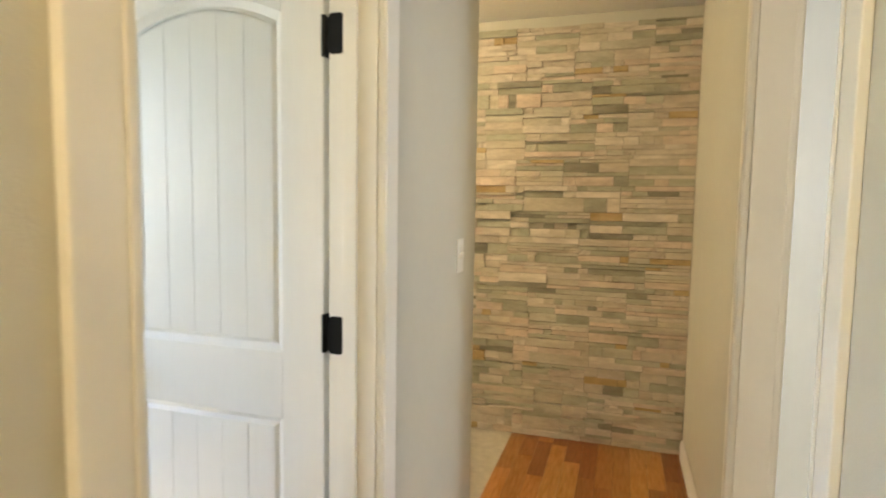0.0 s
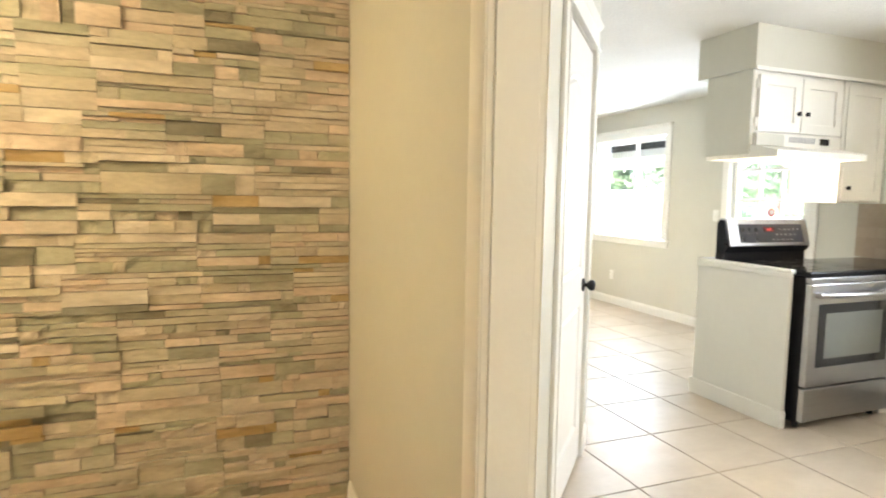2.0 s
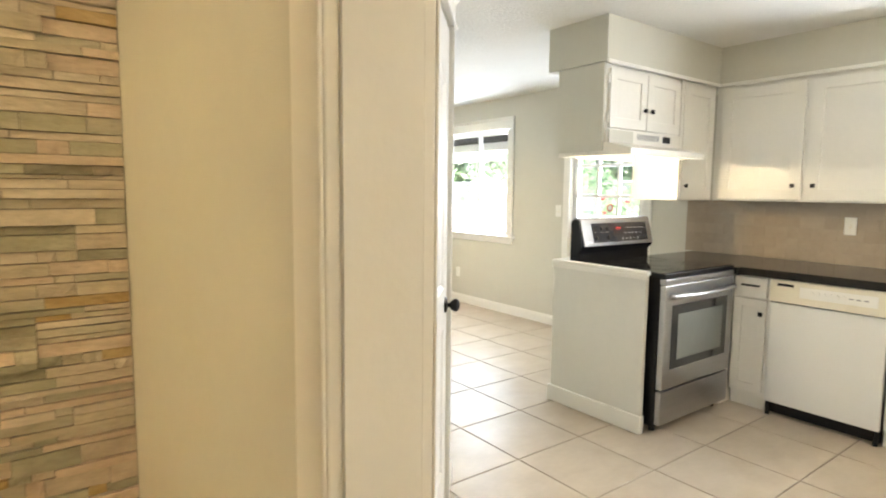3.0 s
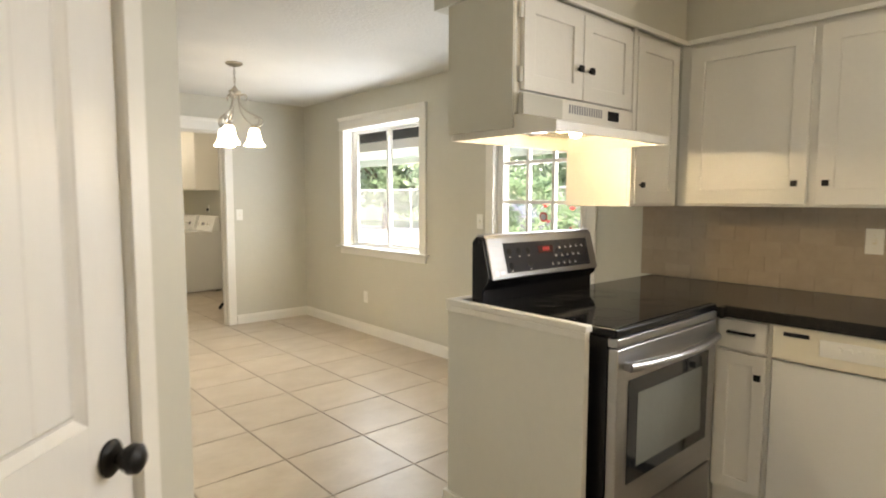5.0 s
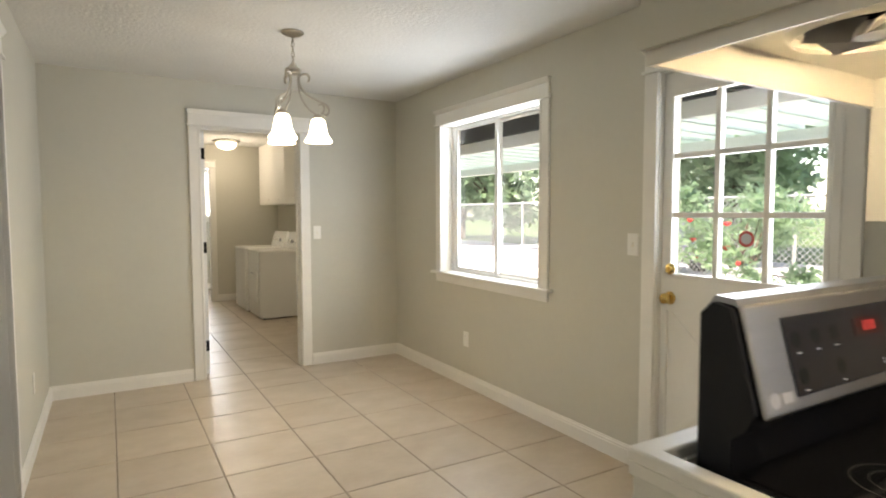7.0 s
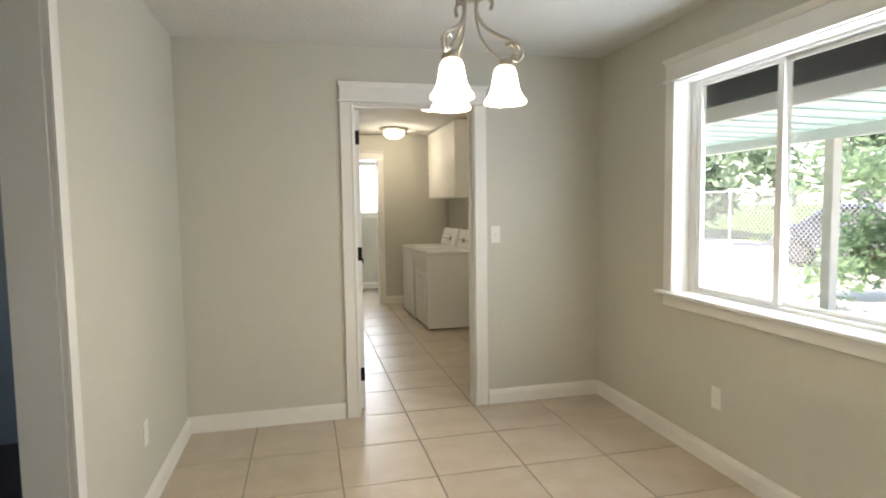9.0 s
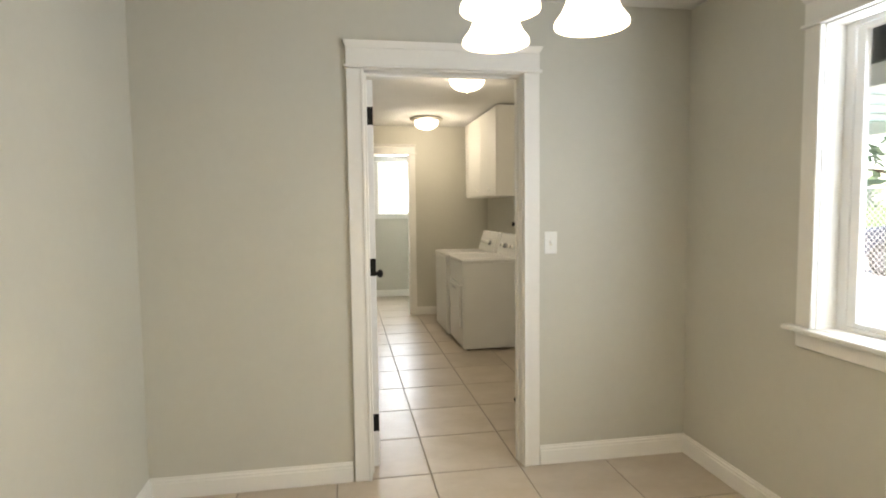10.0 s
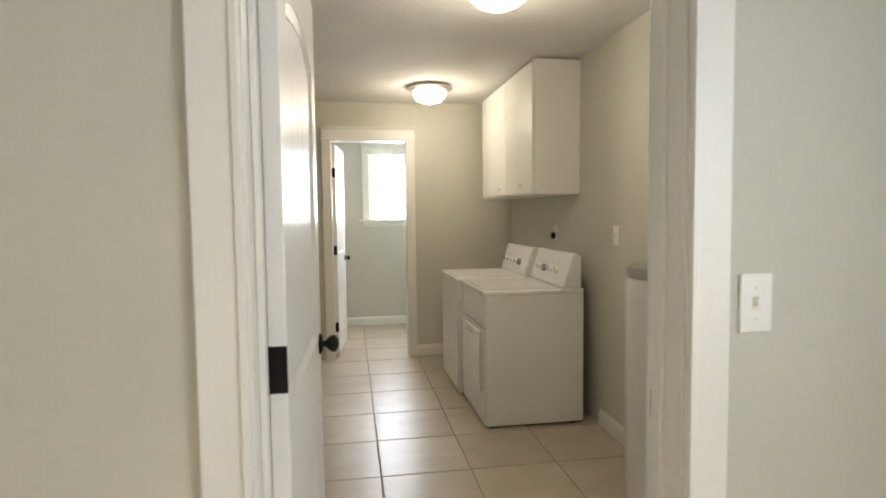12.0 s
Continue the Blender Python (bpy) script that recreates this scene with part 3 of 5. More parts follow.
def back_door():
    """Exterior door with nine panes above a crossbuck panel. Local x towards +y of the plan, y into the room."""
    t = thing("back_door", pose(W + 0.05, 4.198, 0, 0, 0, 90), "closed cream back door with nine panes and a crossbuck panel", "door")
    w, h, th = 0.814, 2.03, 0.0205
    lx0, lx1, lz0, lz1 = 0.060, 0.758, 1.048, 1.915
    part("stile", boxes((0, lx0 - 0.02, -th, th, 0.012, h)), CAB, t, bevel=0.002)
    part("stile", boxes((lx1 + 0.02, w, -th, th, 0.012, h)), CAB, t, bevel=0.002)
    part("top_rail", boxes((lx0 - 0.02, lx1 + 0.02, -th, th, lz1 + 0.02, h)), CAB, t)
    part("lock_rail", boxes((lx0 - 0.02, lx1 + 0.02, -th, th, 0.86, lz0 - 0.02)), CAB, t)
    part("bottom_rail", boxes((lx0 - 0.02, lx1 + 0.02, -th, th, 0.012, 0.21)), CAB, t)
    part("panel", boxes((lx0 - 0.02, lx1 + 0.02, -0.008, 0.008, 0.21, 0.86)), CAB, t)
    part("glazing_frame", ring_frame(lx0 - 0.02, lx1 + 0.02, lz0 - 0.02, lz1 + 0.02, 0.02, -th, th + 0.004), CAB, t, bevel=0.003)
    xs = [lx0 + (lx1 - lx0) * k / 3 for k in range(4)]
    zs = [lz0 + (lz1 - lz0) * k / 3 for k in range(4)]
    for x in xs[1:3]:
        part("muntin", boxes((x - 0.013, x + 0.013, -th + 0.004, th - 0.002, lz0, lz1)), CAB, t, bevel=0.004)
    for z in zs[1:3]:
        part("muntin", boxes((lx0, lx1, -th + 0.006, th - 0.004, z - 0.013, z + 0.013)), CAB, t, bevel=0.004)
    for i in range(3):
        for k in range(3):
            p = part("pane", boxes((xs[i] + 0.012, xs[i + 1] - 0.012, -0.002, 0.002, zs[k] + 0.012, zs[k + 1] - 0.012)), PANE, t)
            p.visible_shadow = False
    a, b, c, d = lx0 - 0.02, lx1 + 0.02, 0.21, 0.86
    s = 0.05
    for p, q, r, e in (((a, c), (b, d), 1, 0), ((a, d), (b, c), -1, 0.0006)):
        u = Vector((q[0] - p[0], q[1] - p[1])).normalized()
        v = Vector((-u.y, u.x)) * s / 2
        pts = [(p[0] + v.x, p[1] + v.y), (p[0] - v.x, p[1] - v.y), (q[0] - v.x, q[1] - v.y), (q[0] + v.x, q[1] + v.y)]
        part("cross_board", prism([(min(max(x, a), b), min(max(z, c), d)) for x, z in pts], "y", 0.0, 0.015 + e), CAB, t, bevel=0.002)
    knob_parts(t, w - 0.055, 0.925, 1, BRASS, th)
    bolt = part("deadbolt", lathe([(0.028, 0), (0.029, 0.006), (0.022, 0.012), (0.014, 0.014), (0.013, 0.020)], 20, pose(w - 0.055, th, 1.070, -90)), BRASS, t, "brass deadbolt", smooth=True)
    part("thumb_turn", boxes((w - 0.060, w - 0.050, th + 0.019, th + 0.034, 1.052, 1.088)), BRASS, bolt, bevel=0.002)
    part("sticker", lathe([(0.036, 0), (0.036, 0.001)], 24, pose(0.385, 0.003, 1.232, -90)), REDSTICK, t, "round red and white sticker")
    part("sticker_centre", lathe([(0.024, 0), (0.024, 0.001)], 24, pose(0.385, 0.0041, 1.232, -90)), PRINT, t)
    return t


back_door()

# ---- kitchen ----


def shaker(parent, x0, x1, z0, z1, y, name="door", frame=0.062, material=CAB, knob=None, pull=None, hinges=None):
    """A recessed-panel front that stands proud at y, facing -y locally; knob: (x, z); pull: (x, z)."""
    d = part(name, ring_frame(x0, x1, z0, z1, frame, y - 0.020, y), material, parent, bevel=0.0025)
    part("panel", boxes((x0 + frame - 0.002, x1 - frame + 0.002, y - 0.011, y - 0.004, z0 + frame - 0.002, z1 - frame + 0.002)), material, d)
    if knob:
        kx, kz = knob
        part("knob", boxes((kx - 0.005, kx + 0.005, y - 0.034, y - 0.020, kz - 0.005, kz + 0.005), (kx - 0.013, kx + 0.013, y - 0.044, y - 0.034, kz - 0.013, kz + 0.013)), BLACK, d, "square black knob", bevel=0.002)
    if pull:
        px, pz = pull
        part("handle", boxes((px - 0.055, px + 0.055, y - 0.046, y - 0.038, pz - 0.006, pz + 0.006), (px - 0.055, px - 0.045, y - 0.038, y - 0.020, pz - 0.005, pz + 0.005), (px + 0.045, px + 0.055, y - 0.038, y - 0.020, pz - 0.005, pz + 0.005)), BLACK, d, "black bar handle", bevel=0.002)
    for hx, hz in hinges or ():
        part("hinge", boxes((hx - 0.007, hx + 0.007, y - 0.016, y - 0.0005, hz - 0.028, hz + 0.028)), CAB, d, bevel=0.003)
    return d


def hood_cabinet():
    t = thing("wall_cabinet", pose(3.115, 3.43, 1.675), "white two-door wall cabinet above the range hood", "cabinet", "kitchen wall cabinets")
    part("body", boxes((0.012, 0.80, 0.0, 0.342, 0.0, 0.455)), CAB, t, bevel=0.002)
    part("side_panel", boxes((0, 0.0115, -0.004, 0.345, -0.055, 0.457)), PAINT, t, "greige painted end panel")
    shaker(t, 0.045, 0.410, 0.085, 0.430, -0.001, knob=(0.375, 0.205), hinges=((0.036, 0.14), (0.036, 0.37)))
    shaker(t, 0.416, 0.785, 0.085, 0.430, -0.001, knob=(0.450, 0.205))
    return t


def tall_cabinet():
    t = thing("wall_cabinet", pose(3.917, 3.43, 1.325), "tall narrow white wall cabinet beside the range hood", "cabinet", "kitchen wall cabinets")
    part("body", boxes((0, 0.465, 0, 0.342, 0, 0.805)), CAB, t, bevel=0.002)
    part("face_frame", boxes((0.0, 0.03, -0.018, -0.0005, 0, 0.805)), CAB, t, bevel=0.002)
    shaker(t, 0.035, 0.425, 0.012, 0.775, -0.001, knob=(0.075, 0.10))
    return t


def side_cabinet(y0, y1, doors, label, knobs):
    """Wall cabinet on the outer wall; local x runs towards -y of the plan."""
    t = thing("wall_cabinet", pose(4.405, y1, 1.325, 0, 0, -90), label, "cabinet", "kitchen wall cabinets")
    part("body", boxes((0, y1 - y0, 0, 0.30, 0, 0.805)), CAB, t, bevel=0.002)
    for (a, b), k in zip(doors, knobs):
        shaker(t, a, b, 0.012, 0.775, -0.001, frame=0.07, knob=(k, 0.105), hinges=(((b + 0.008, 0.10), (b + 0.008, 0.68)) if k < (a + b) / 2 else None))
    return t


hood_cabinet()
tall_cabinet()
side_cabinet(2.215, 3.428, ((0.055, 0.590), (0.625, 1.165)), "white wall cabinet with two recessed-panel doors", (0.548, 0.668))
# moulding along the top of the wall cabinets
_bm = boxes((3.105, 4.384, 3.388, 3.404, 2.122, 2.146), (4.368, 4.3845, -1.2, 3.387, 2.122, 2.146))
setting("cabinet_moulding", _bm, TRIM, "thin white moulding between cabinets and soffit", "trim", 0.004)


def range_hood():
    t = thing("range_hood", pose(3.13, 3.0, 1.595), "white under-cabinet range hood with its lamp lit", "range hood")
    w, d0, d1 = 0.785, 0.235, 0.772
    # visor shell: front lip, slanted front, sides, back, top
    prof = [(d1, 0.075), (d1, 0.0), (d1 - 0.012, 0.0), (d1 - 0.012, 0.066), (0.42, 0.066), (d0 + 0.012, 0.028), (d0 + 0.012, 0.0), (d0, 0.0), (d0, 0.036), (0.40, 0.075)]
    part("visor", prism(prof, "x", 0.006, w - 0.006), HOODIN, t, bevel=0.002)
    for a, b in ((0.0, 0.0055), (w - 0.0055, w)):
        part("side_plate", prism([(d0, 0.0), (d1, 0.0), (d1, 0.075), (0.40, 0.075), (d0, 0.036)], "x", a, b), HOODIN, t)
    part("painted_end", boxes((0.012, 0.245, 0.396, 0.4045, 0.0765, 0.150)), PAINT, t, "greige painted strip of the hood front")
    front = part("front_panel", boxes((0.012, w - 0.012, 0.405, 0.420, 0.0755, 0.155)), HOODIN, t, bevel=0.002)
    for k in range(14):
        part("vent_slot", boxes((0.30 + k * 0.017, 0.309 + k * 0.017, 0.4035, 0.4048, 0.105, 0.140)), GREYP, front)
    part("switch_plate", boxes((0.575, 0.655, 0.401, 0.4045, 0.100, 0.140)), BLACKP, front, "black rocker switch plate")
    part("fan_ring", lathe([(0.125, 0.0), (0.135, 0.012), (0.125, 0.020), (0.105, 0.012)], 28, pose(0.30, 0.555, 0.044), cap=False), HOODIN, t, smooth=True)
    fan = part("fan", lathe([(0.035, 0.0), (0.036, 0.02)], 20, pose(0.30, 0.555, 0.040)), STEEL, t, "grey metal fan", smooth=True)
    for k in range(5):
        bm = boxes((0.03, 0.108, -0.030, 0.030, 0, 0.003))
        bmesh.ops.transform(bm, matrix=pose(0.30, 0.555, 0.052, 0, 0, 72 * k) @ pose(0, 0, 0, 28), verts=bm.verts)
        part("blade", bm, STEEL, fan)
    part("fan_hole", lathe([(0.108, 0), (0.108, 0.001)], 28, pose(0.30, 0.555, 0.0645)), BLACKP, t)
    part("bulb", lathe([(0.004, -0.028), (0.020, -0.022), (0.028, -0.004), (0.022, 0.014), (0.013, 0.026)], 16, pose(0.34, 0.400, 0.036)), BULBM, t, "lit warm bulb", smooth=True)
    return t


_hood = range_hood()


def range_stove():
    t = thing("electric_range", pose(3.170, 3.018, 0), "stainless and black electric range with ceramic cooktop", "range")
    w, d = 0.762, 0.668
    part("body", boxes((0.004, w - 0.004, 0.022, d - 0.02, 0.04, 0.8955)), BLACKP, t, bevel=0.003)
    for x, y in ((0.05, 0.06), (w - 0.05, 0.06), (0.05, d - 0.08), (w - 0.05, d - 0.08)):
        part("foot", lathe([(0.018, 0.001), (0.018, 0.04)], 12, pose(x, y, 0)), RUBBER, t, smooth=True)
    top = part("cooktop", boxes((0, w, -0.012, d - 0.055, 0.896, 0.928)), BLACKP, t, bevel=0.006)
    glass_top = part("glass", boxes((0.012, w - 0.012, 0.004, d - 0.07, 0.9283, 0.9305)), GLASSTOP, top)
    for x, y, r in ((0.20, 0.165, 0.115), (0.56, 0.165, 0.088), (0.20, 0.445, 0.075), (0.56, 0.445, 0.100), (0.385, 0.47, 0.055)):
        for q in (r, r * 0.66):
            part("burner_ring", lathe([(q, 0), (q + 0.0018, 0), (q + 0.0018, 0.0004), (q, 0.0004), (q, 0)], 40, pose(x, y, 0.9306), cap=False), RING, top)
    # backguard: black ends, slanted steel fascia with a dark control panel
    prof = [(d - 0.062, 0.906), (d, 0.906), (d, 1.182), (d - 0.02, 1.202), (d - 0.055, 1.195), (d - 0.098, 1.035), (d - 0.085, 1.004), (d - 0.062, 0.985)]
    guard = part("backguard", prism(prof, "x", 0.0, w), BLACKP, t, bevel=0.003)
    slope = math.degrees(math.atan2(0.043, 0.160))
    fm = pose(0, d - 0.1005, 1.026, -slope, 0, 0)
    def on_face(bm):
        bmesh.ops.transform(bm, matrix=fm, verts=bm.verts)
        return bm
    fascia = part("fascia", on_face(boxes((0.014, w - 0.014, -0.010, 0.0, 0.0, 0.178))), STEEL, guard, "brushed steel fascia", bevel=0.006)
    part("top_cap", prism([(d - 0.058, 1.195), (d - 0.052, 1.209), (d - 0.018, 1.212), (d - 0.004, 1.193), (d - 0.016, 1.2025), (d - 0.05, 1.199)], "x", 0.014, w - 0.014), STEEL, guard)
    part("control_panel", on_face(boxes((0.105, w - 0.07, -0.0125, -0.0102, 0.022, 0.150))), PANEL, guard, bevel=0.004)
    part("display", on_face(boxes((0.325, 0.425, -0.0136, -0.0127, 0.095, 0.128))), REDGLASS, guard)
    for k in range(4):
        part("led_digit", on_face(boxes((0.357 + k * 0.012, 0.364 + k * 0.012, -0.0142, -0.0137, 0.103, 0.121))), REDLED, guard)
    for i in range(5):
        for k in range(3):
            x = 0.472 + i * 0.042 - 0.035 * (2 - k)
            bm = boxes((x, x + 0.014, -0.0134, -0.0127, 0.038 + k * 0.036, 0.0415 + k * 0.036), (x, x + 0.009, -0.0134, -0.0127, 0.045 + k * 0.036, 0.047 + k * 0.036))
            part("button_print", on_face(bm), PRINT, guard)
    for x, z in ((0.135, 0.112), (0.195, 0.112), (0.255, 0.112), (0.135, 0.052), (0.255, 0.052)):
        part("touch_mark", on_face(lathe([(0.014, -0.0008), (0.014, 0.0)], 14, pose(x, -0.0127, z, 90))), BLACKP, guard)
        part("button_print", on_face(boxes((x - 0.006, x + 0.006, -0.0134, -0.0127, z - 0.024, z - 0.0215))), PRINT, guard)
    part("badge", on_face(lathe([(0.013, -0.001), (0.013, 0.0)], 16, pose(0.045, -0.0102, 0.026, 90))), PRINT, guard)
    part("badge_bar", on_face(boxes((0.064, 0.092, -0.0112, -0.0103, 0.018, 0.034))), PRINT, guard)
    # oven door, window and curved handle
    door = part("oven_door", boxes((0.006, w - 0.006, -0.018, 0.021, 0.262, 0.862)), STEEL, t, "brushed steel oven door", bevel=0.006)
    part("control_trim", boxes((0.004, w - 0.004, -0.016, 0.021, 0.866, 0.8952)), STEEL, t, bevel=0.003)
    part("window_surround", boxes((0.075, w - 0.075, -0.0205, -0.0182, 0.375, 0.745)), OVENGLASS, door, bevel=0.004)
    part("oven_window", boxes((0.135, w - 0.135, -0.0225, -0.0207, 0.425, 0.690)), OVENPANE, door)
    pts = [(0.045 + (w - 0.09) * k / 14, -0.038 - 0.040 * math.sin(math.pi * k / 14), 0.800) for k in range(15)]
    part("handle", tube(pts, 0.017, 10), STEEL, door, "curved steel handle", smooth=True)
    for x in (0.052, w - 0.052):
        part("handle_bracket", boxes((x - 0.012, x + 0.012, -0.042, -0.0185, 0.786, 0.814)), STEEL, door, bevel=0.003)
    part("drawer", boxes((0.006, w - 0.006, -0.014, 0.021, 0.055, 0.250)), STEEL, t, "brushed steel storage drawer", bevel=0.006)
    return t


range_stove()


def pony_wall():
    t = thing("half_wall", pose(3.110, 3.085, 0), "low painted half wall with a white cap beside the range", "half wall", kind="structure")
    part("side_panel", boxes((0, 0.026, 0, 0.68, 0.001, 0.915)), HALF, t)
    part("back_panel", boxes((0.0265, 0.81, 0.632, 0.68, 0.001, 0.915)), HALF, t)
    part("cap", prism([(-0.010, -0.010), (0.030, -0.010), (0.030, 0.637), (0.81, 0.637), (0.81, 0.688), (-0.010, 0.688)], "z", 0.9155, 0.940), TRIM, t, bevel=0.005)
    part("cap_trim", boxes((-0.007, -0.0005, -0.005, 0.6855, 0.890, 0.915), (-0.0004, 0.81, 0.6805, 0.6855, 0.890, 0.915)), TRIM, t, bevel=0.003)
    part("skirting", boxes((-0.016, -0.0005, -0.010, 0.696, 0.001, 0.105), (-0.0004, 0.026, -0.010, -0.0005, 0.001, 0.105), (-0.0004, 0.81, 0.6805, 0.696, 0.001, 0.105)), TRIM, t, bevel=0.003)
    return t


pony_wall()


def base_cabinet(y1, wdt, label, drawer=True, doors=1, hinge=0):
    """Base cabinet against the outer wall, front looking towards -x; local x runs towards -y of the plan."""
    t = thing("base_cabinet", pose(4.045, y1, 0, 0, 0, -90), label, "cabinet", "kitchen base cabinets")
    part("body", boxes((0, wdt, 0, 0.60, 0.095, 0.868)), CAB, t, bevel=0.002)
    part("toe_kick", boxes((0, wdt, 0.03, 0.05, 0.001, 0.0945)), CAB, t)
    dz = 0.725 if drawer else 0.845
    dw = (wdt - 0.024) / doors
    for k in range(doors):
        a, b = 0.012 + k * dw + 0.002, 0.012 + (k + 1) * dw - 0.002
        shaker(t, a, b, 0.115, dz - 0.012, -0.001, frame=0.05, knob=(b - 0.025 if k % 2 == 0 else a + 0.025, dz - 0.10))
        if drawer:
            front = part("drawer", boxes((a, b, -0.021, -0.001, dz, 0.852)), CAB, t, bevel=0.004)
            c, hh = (a + b) / 2, min(0.055, (b - a) * 0.36)
            part("handle", boxes((c - hh, c + hh, -0.040, -0.032, 0.794, 0.806), (c - hh, c - hh + 0.010, -0.032, -0.0215, 0.795, 0.805), (c + hh - 0.010, c + hh, -0.032, -0.0215, 0.795, 0.805)), BLACK, front, "black bar handle", bevel=0.002)
    return t


base_cabinet(3.050, 0.225, "narrow white base cabinet with one drawer beside the range")
base_cabinet(2.205, 0.92, "white sink base cabinet with two doors", doors=2)
base_cabinet(1.283, 0.76, "white base cabinet with two drawers", doors=2)
base_cabinet(0.521, 0.76, "white base cabinet with two drawers", doors=2)
# corner filler cabinet behind range
_t = thing("corner_cabinet", pose(3.940, 3.06, 0), "white corner base cabinet beside the range", "cabinet", "kitchen base cabinets")
part("body", boxes((0.0, 0.75, 0.0, 0.70, 0.001, 0.868)), CAB, _t)


def dishwasher():
    t = thing("dishwasher", pose(4.030, 2.818, 0, 0, 0, -90), "white dishwasher with an almond control panel", "dishwasher")
    w = 0.606
    part("body", boxes((0.004, w - 0.004, 0.02, 0.60, 0.09, 0.865)), BLACKP, t)
    part("door_panel", boxes((0.004, w - 0.004, -0.012, 0.019, 0.088, 0.715)), APPL, t, bevel=0.003)
    panel = part("control_panel", boxes((0.004, w - 0.004, -0.026, 0.019, 0.722, 0.862)), ALMOND, t, "almond control panel", bevel=0.006)
    part("button_field", boxes((0.17, w - 0.05, -0.0285, -0.0262, 0.765, 0.830)), PLASTIC, panel, bevel=0.001)
    part("handle_slot", boxes((0.045, 0.135, -0.0285, -0.0262, 0.822, 0.838)), BLACKP, panel)
    for k in range(6):
        part("button", lathe([(0.011, 0), (0.010, 0.004)], 14, pose(0.235 + k * 0.032, -0.0287, 0.800, 90)), PLASTIC, panel)
    for k in range(3):
        part("print_bar", boxes((0.42 + k * 0.035, 0.443 + k * 0.035, -0.0292, -0.0287, 0.795, 0.801)), GREYP, panel)
    part("toe_kick", boxes((0.004, w - 0.004, 0.035, 0.055, 0.012, 0.0875)), BLACKP, t)
    for x in (0.02, w - 0.02):
        part("foot", lathe([(0.014, 0.001), (0.014, 0.09)], 10, pose(x, 0.01, 0)), BLACKP, t, smooth=True)
    return t


dishwasher()
# countertop with a hole for the sink, in one piece round the corner
_t = thing("countertop", pose(0, 0, 0), "glossy black countertop with a rounded edge", "countertop")
_z0, _z1 = 0.8695, 0.912
for _b in ((3.937, W - 0.001, 3.00, 3.715), (4.005, W - 0.001, 2.14, 2.9995), (4.005, 4.12, 1.48, 2.1395), (4.58, W - 0.001, 1.48, 2.1395), (4.005, W - 0.001, -0.24, 1.4795)):
    part("slab", boxes((*_b, _z0, _z1)), COUNTER, _t)
part("nosing", boxes((3.990, 4.0048, -0.24, 3.00, _z0 - 0.006, _z1 + 0.0005), (3.937, 3.9895, 2.985, 2.9995, _z0 - 0.006, _z1 + 0.0005)), COUNTER, _t, bevel=0.005)
_t = thing("sink", pose(4.35, 1.81, 0.912), "white enamel drop-in kitchen sink", "sink")
part("rim", boxes((-0.245, -0.20, -0.345, 0.345, 0.0006, 0.012), (0.20, 0.245, -0.345, 0.345, 0.0006, 0.012), (-0.20, 0.20, -0.345, -0.30, 0.0006, 0.012), (-0.20, 0.20, 0.30, 0.345, 0.0006, 0.012)), APPL, _t, bevel=0.004)
part("basin", boxes((-0.205, -0.20, -0.30, 0.30, -0.17, 0.0), (0.20, 0.205, -0.30, 0.30, -0.17, 0.0), (-0.2, 0.2, -0.305, -0.30, -0.17, 0), (-0.2, 0.2, 0.30, 0.305, -0.17, 0), (-0.2, 0.2, -0.3, 0.3, -0.18, -0.1705)), APPL, _t)
# ---- fittings ----


def switch_plate(m, label, kind="toggle", gang=1):
    t = thing("light_switch" if kind == "toggle" else "wall_outlet", m, label, "light switch" if kind == "toggle" else "outlet")
    w = 0.035 + 0.023 * (gang - 1)
    part("plate", boxes((-w, w, 0.0008, 0.006, -0.058, 0.058)), PLASTIC, t, bevel=0.003)
    for g in range(gang):
        x = (g - (gang - 1) / 2) * 0.046
        if kind == "toggle":
            part("toggle", boxes((x - 0.005, x + 0.005, 0.0062, 0.016, -0.004, 0.012)), PLASTIC, t, bevel=0.002)
            part("toggle_slot", boxes((x - 0.008, x + 0.008, 0.0061, 0.0068, -0.013, 0.013)), ALMOND, t)
        else:
            for z in (-0.021, 0.021):
                part("socket", boxes((x - 0.015, x + 0.015, 0.0061, 0.0078, z - 0.014, z + 0.014)), PLASTIC, t, bevel=0.004)
                part("slot", boxes((x - 0.008, x - 0.006, 0.0079, 0.0082, z - 0.002, z + 0.007), (x + 0.006, x + 0.008, 0.0079, 0.0082, z - 0.002, z + 0.007)), GREYP, t)
    for z in (-0.03, 0.03) if kind == "toggle" else (0.0,):
        part("screw", lathe([(0.003, 0), (0.002, 0.0012)], 10, pose(0, 0.006, z, -90)), ALMOND, t)
    return t


def at_wall(x, y, z, side):
    return Matrix.Translation((0, 0, z)) @ facing(x, y, side)


switch_plate(at_wall(3.925, B, 1.183, "-y"), "white toggle switch on the wall beside the doorway")
switch_plate(at_wall(W, 5.170, 1.183, "-x"), "white toggle switch beside the back door")
switch_plate(at_wall(-0.312, 1.735, 1.175, "+x"), "white toggle switch on the hall wall")
switch_plate(at_wall(W, 6.790, 0.371, "-x"), "white outlet low on the window wall", "outlet")
switch_plate(at_wall(1.925, 7.088, 0.370, "+x"), "white outlet low on the dining wall", "outlet")
switch_plate(at_wall(W - 0.008, 2.640, 1.170, "-x"), "white switch on the tiled splashback")
switch_plate(at_wall(W - 0.008, 2.335, 1.185, "-x"), "almond outlet on the tiled splashback", "outlet")
switch_plate(at_wall(W, 10.20, 1.22, "-x"), "white switch on the laundry wall")
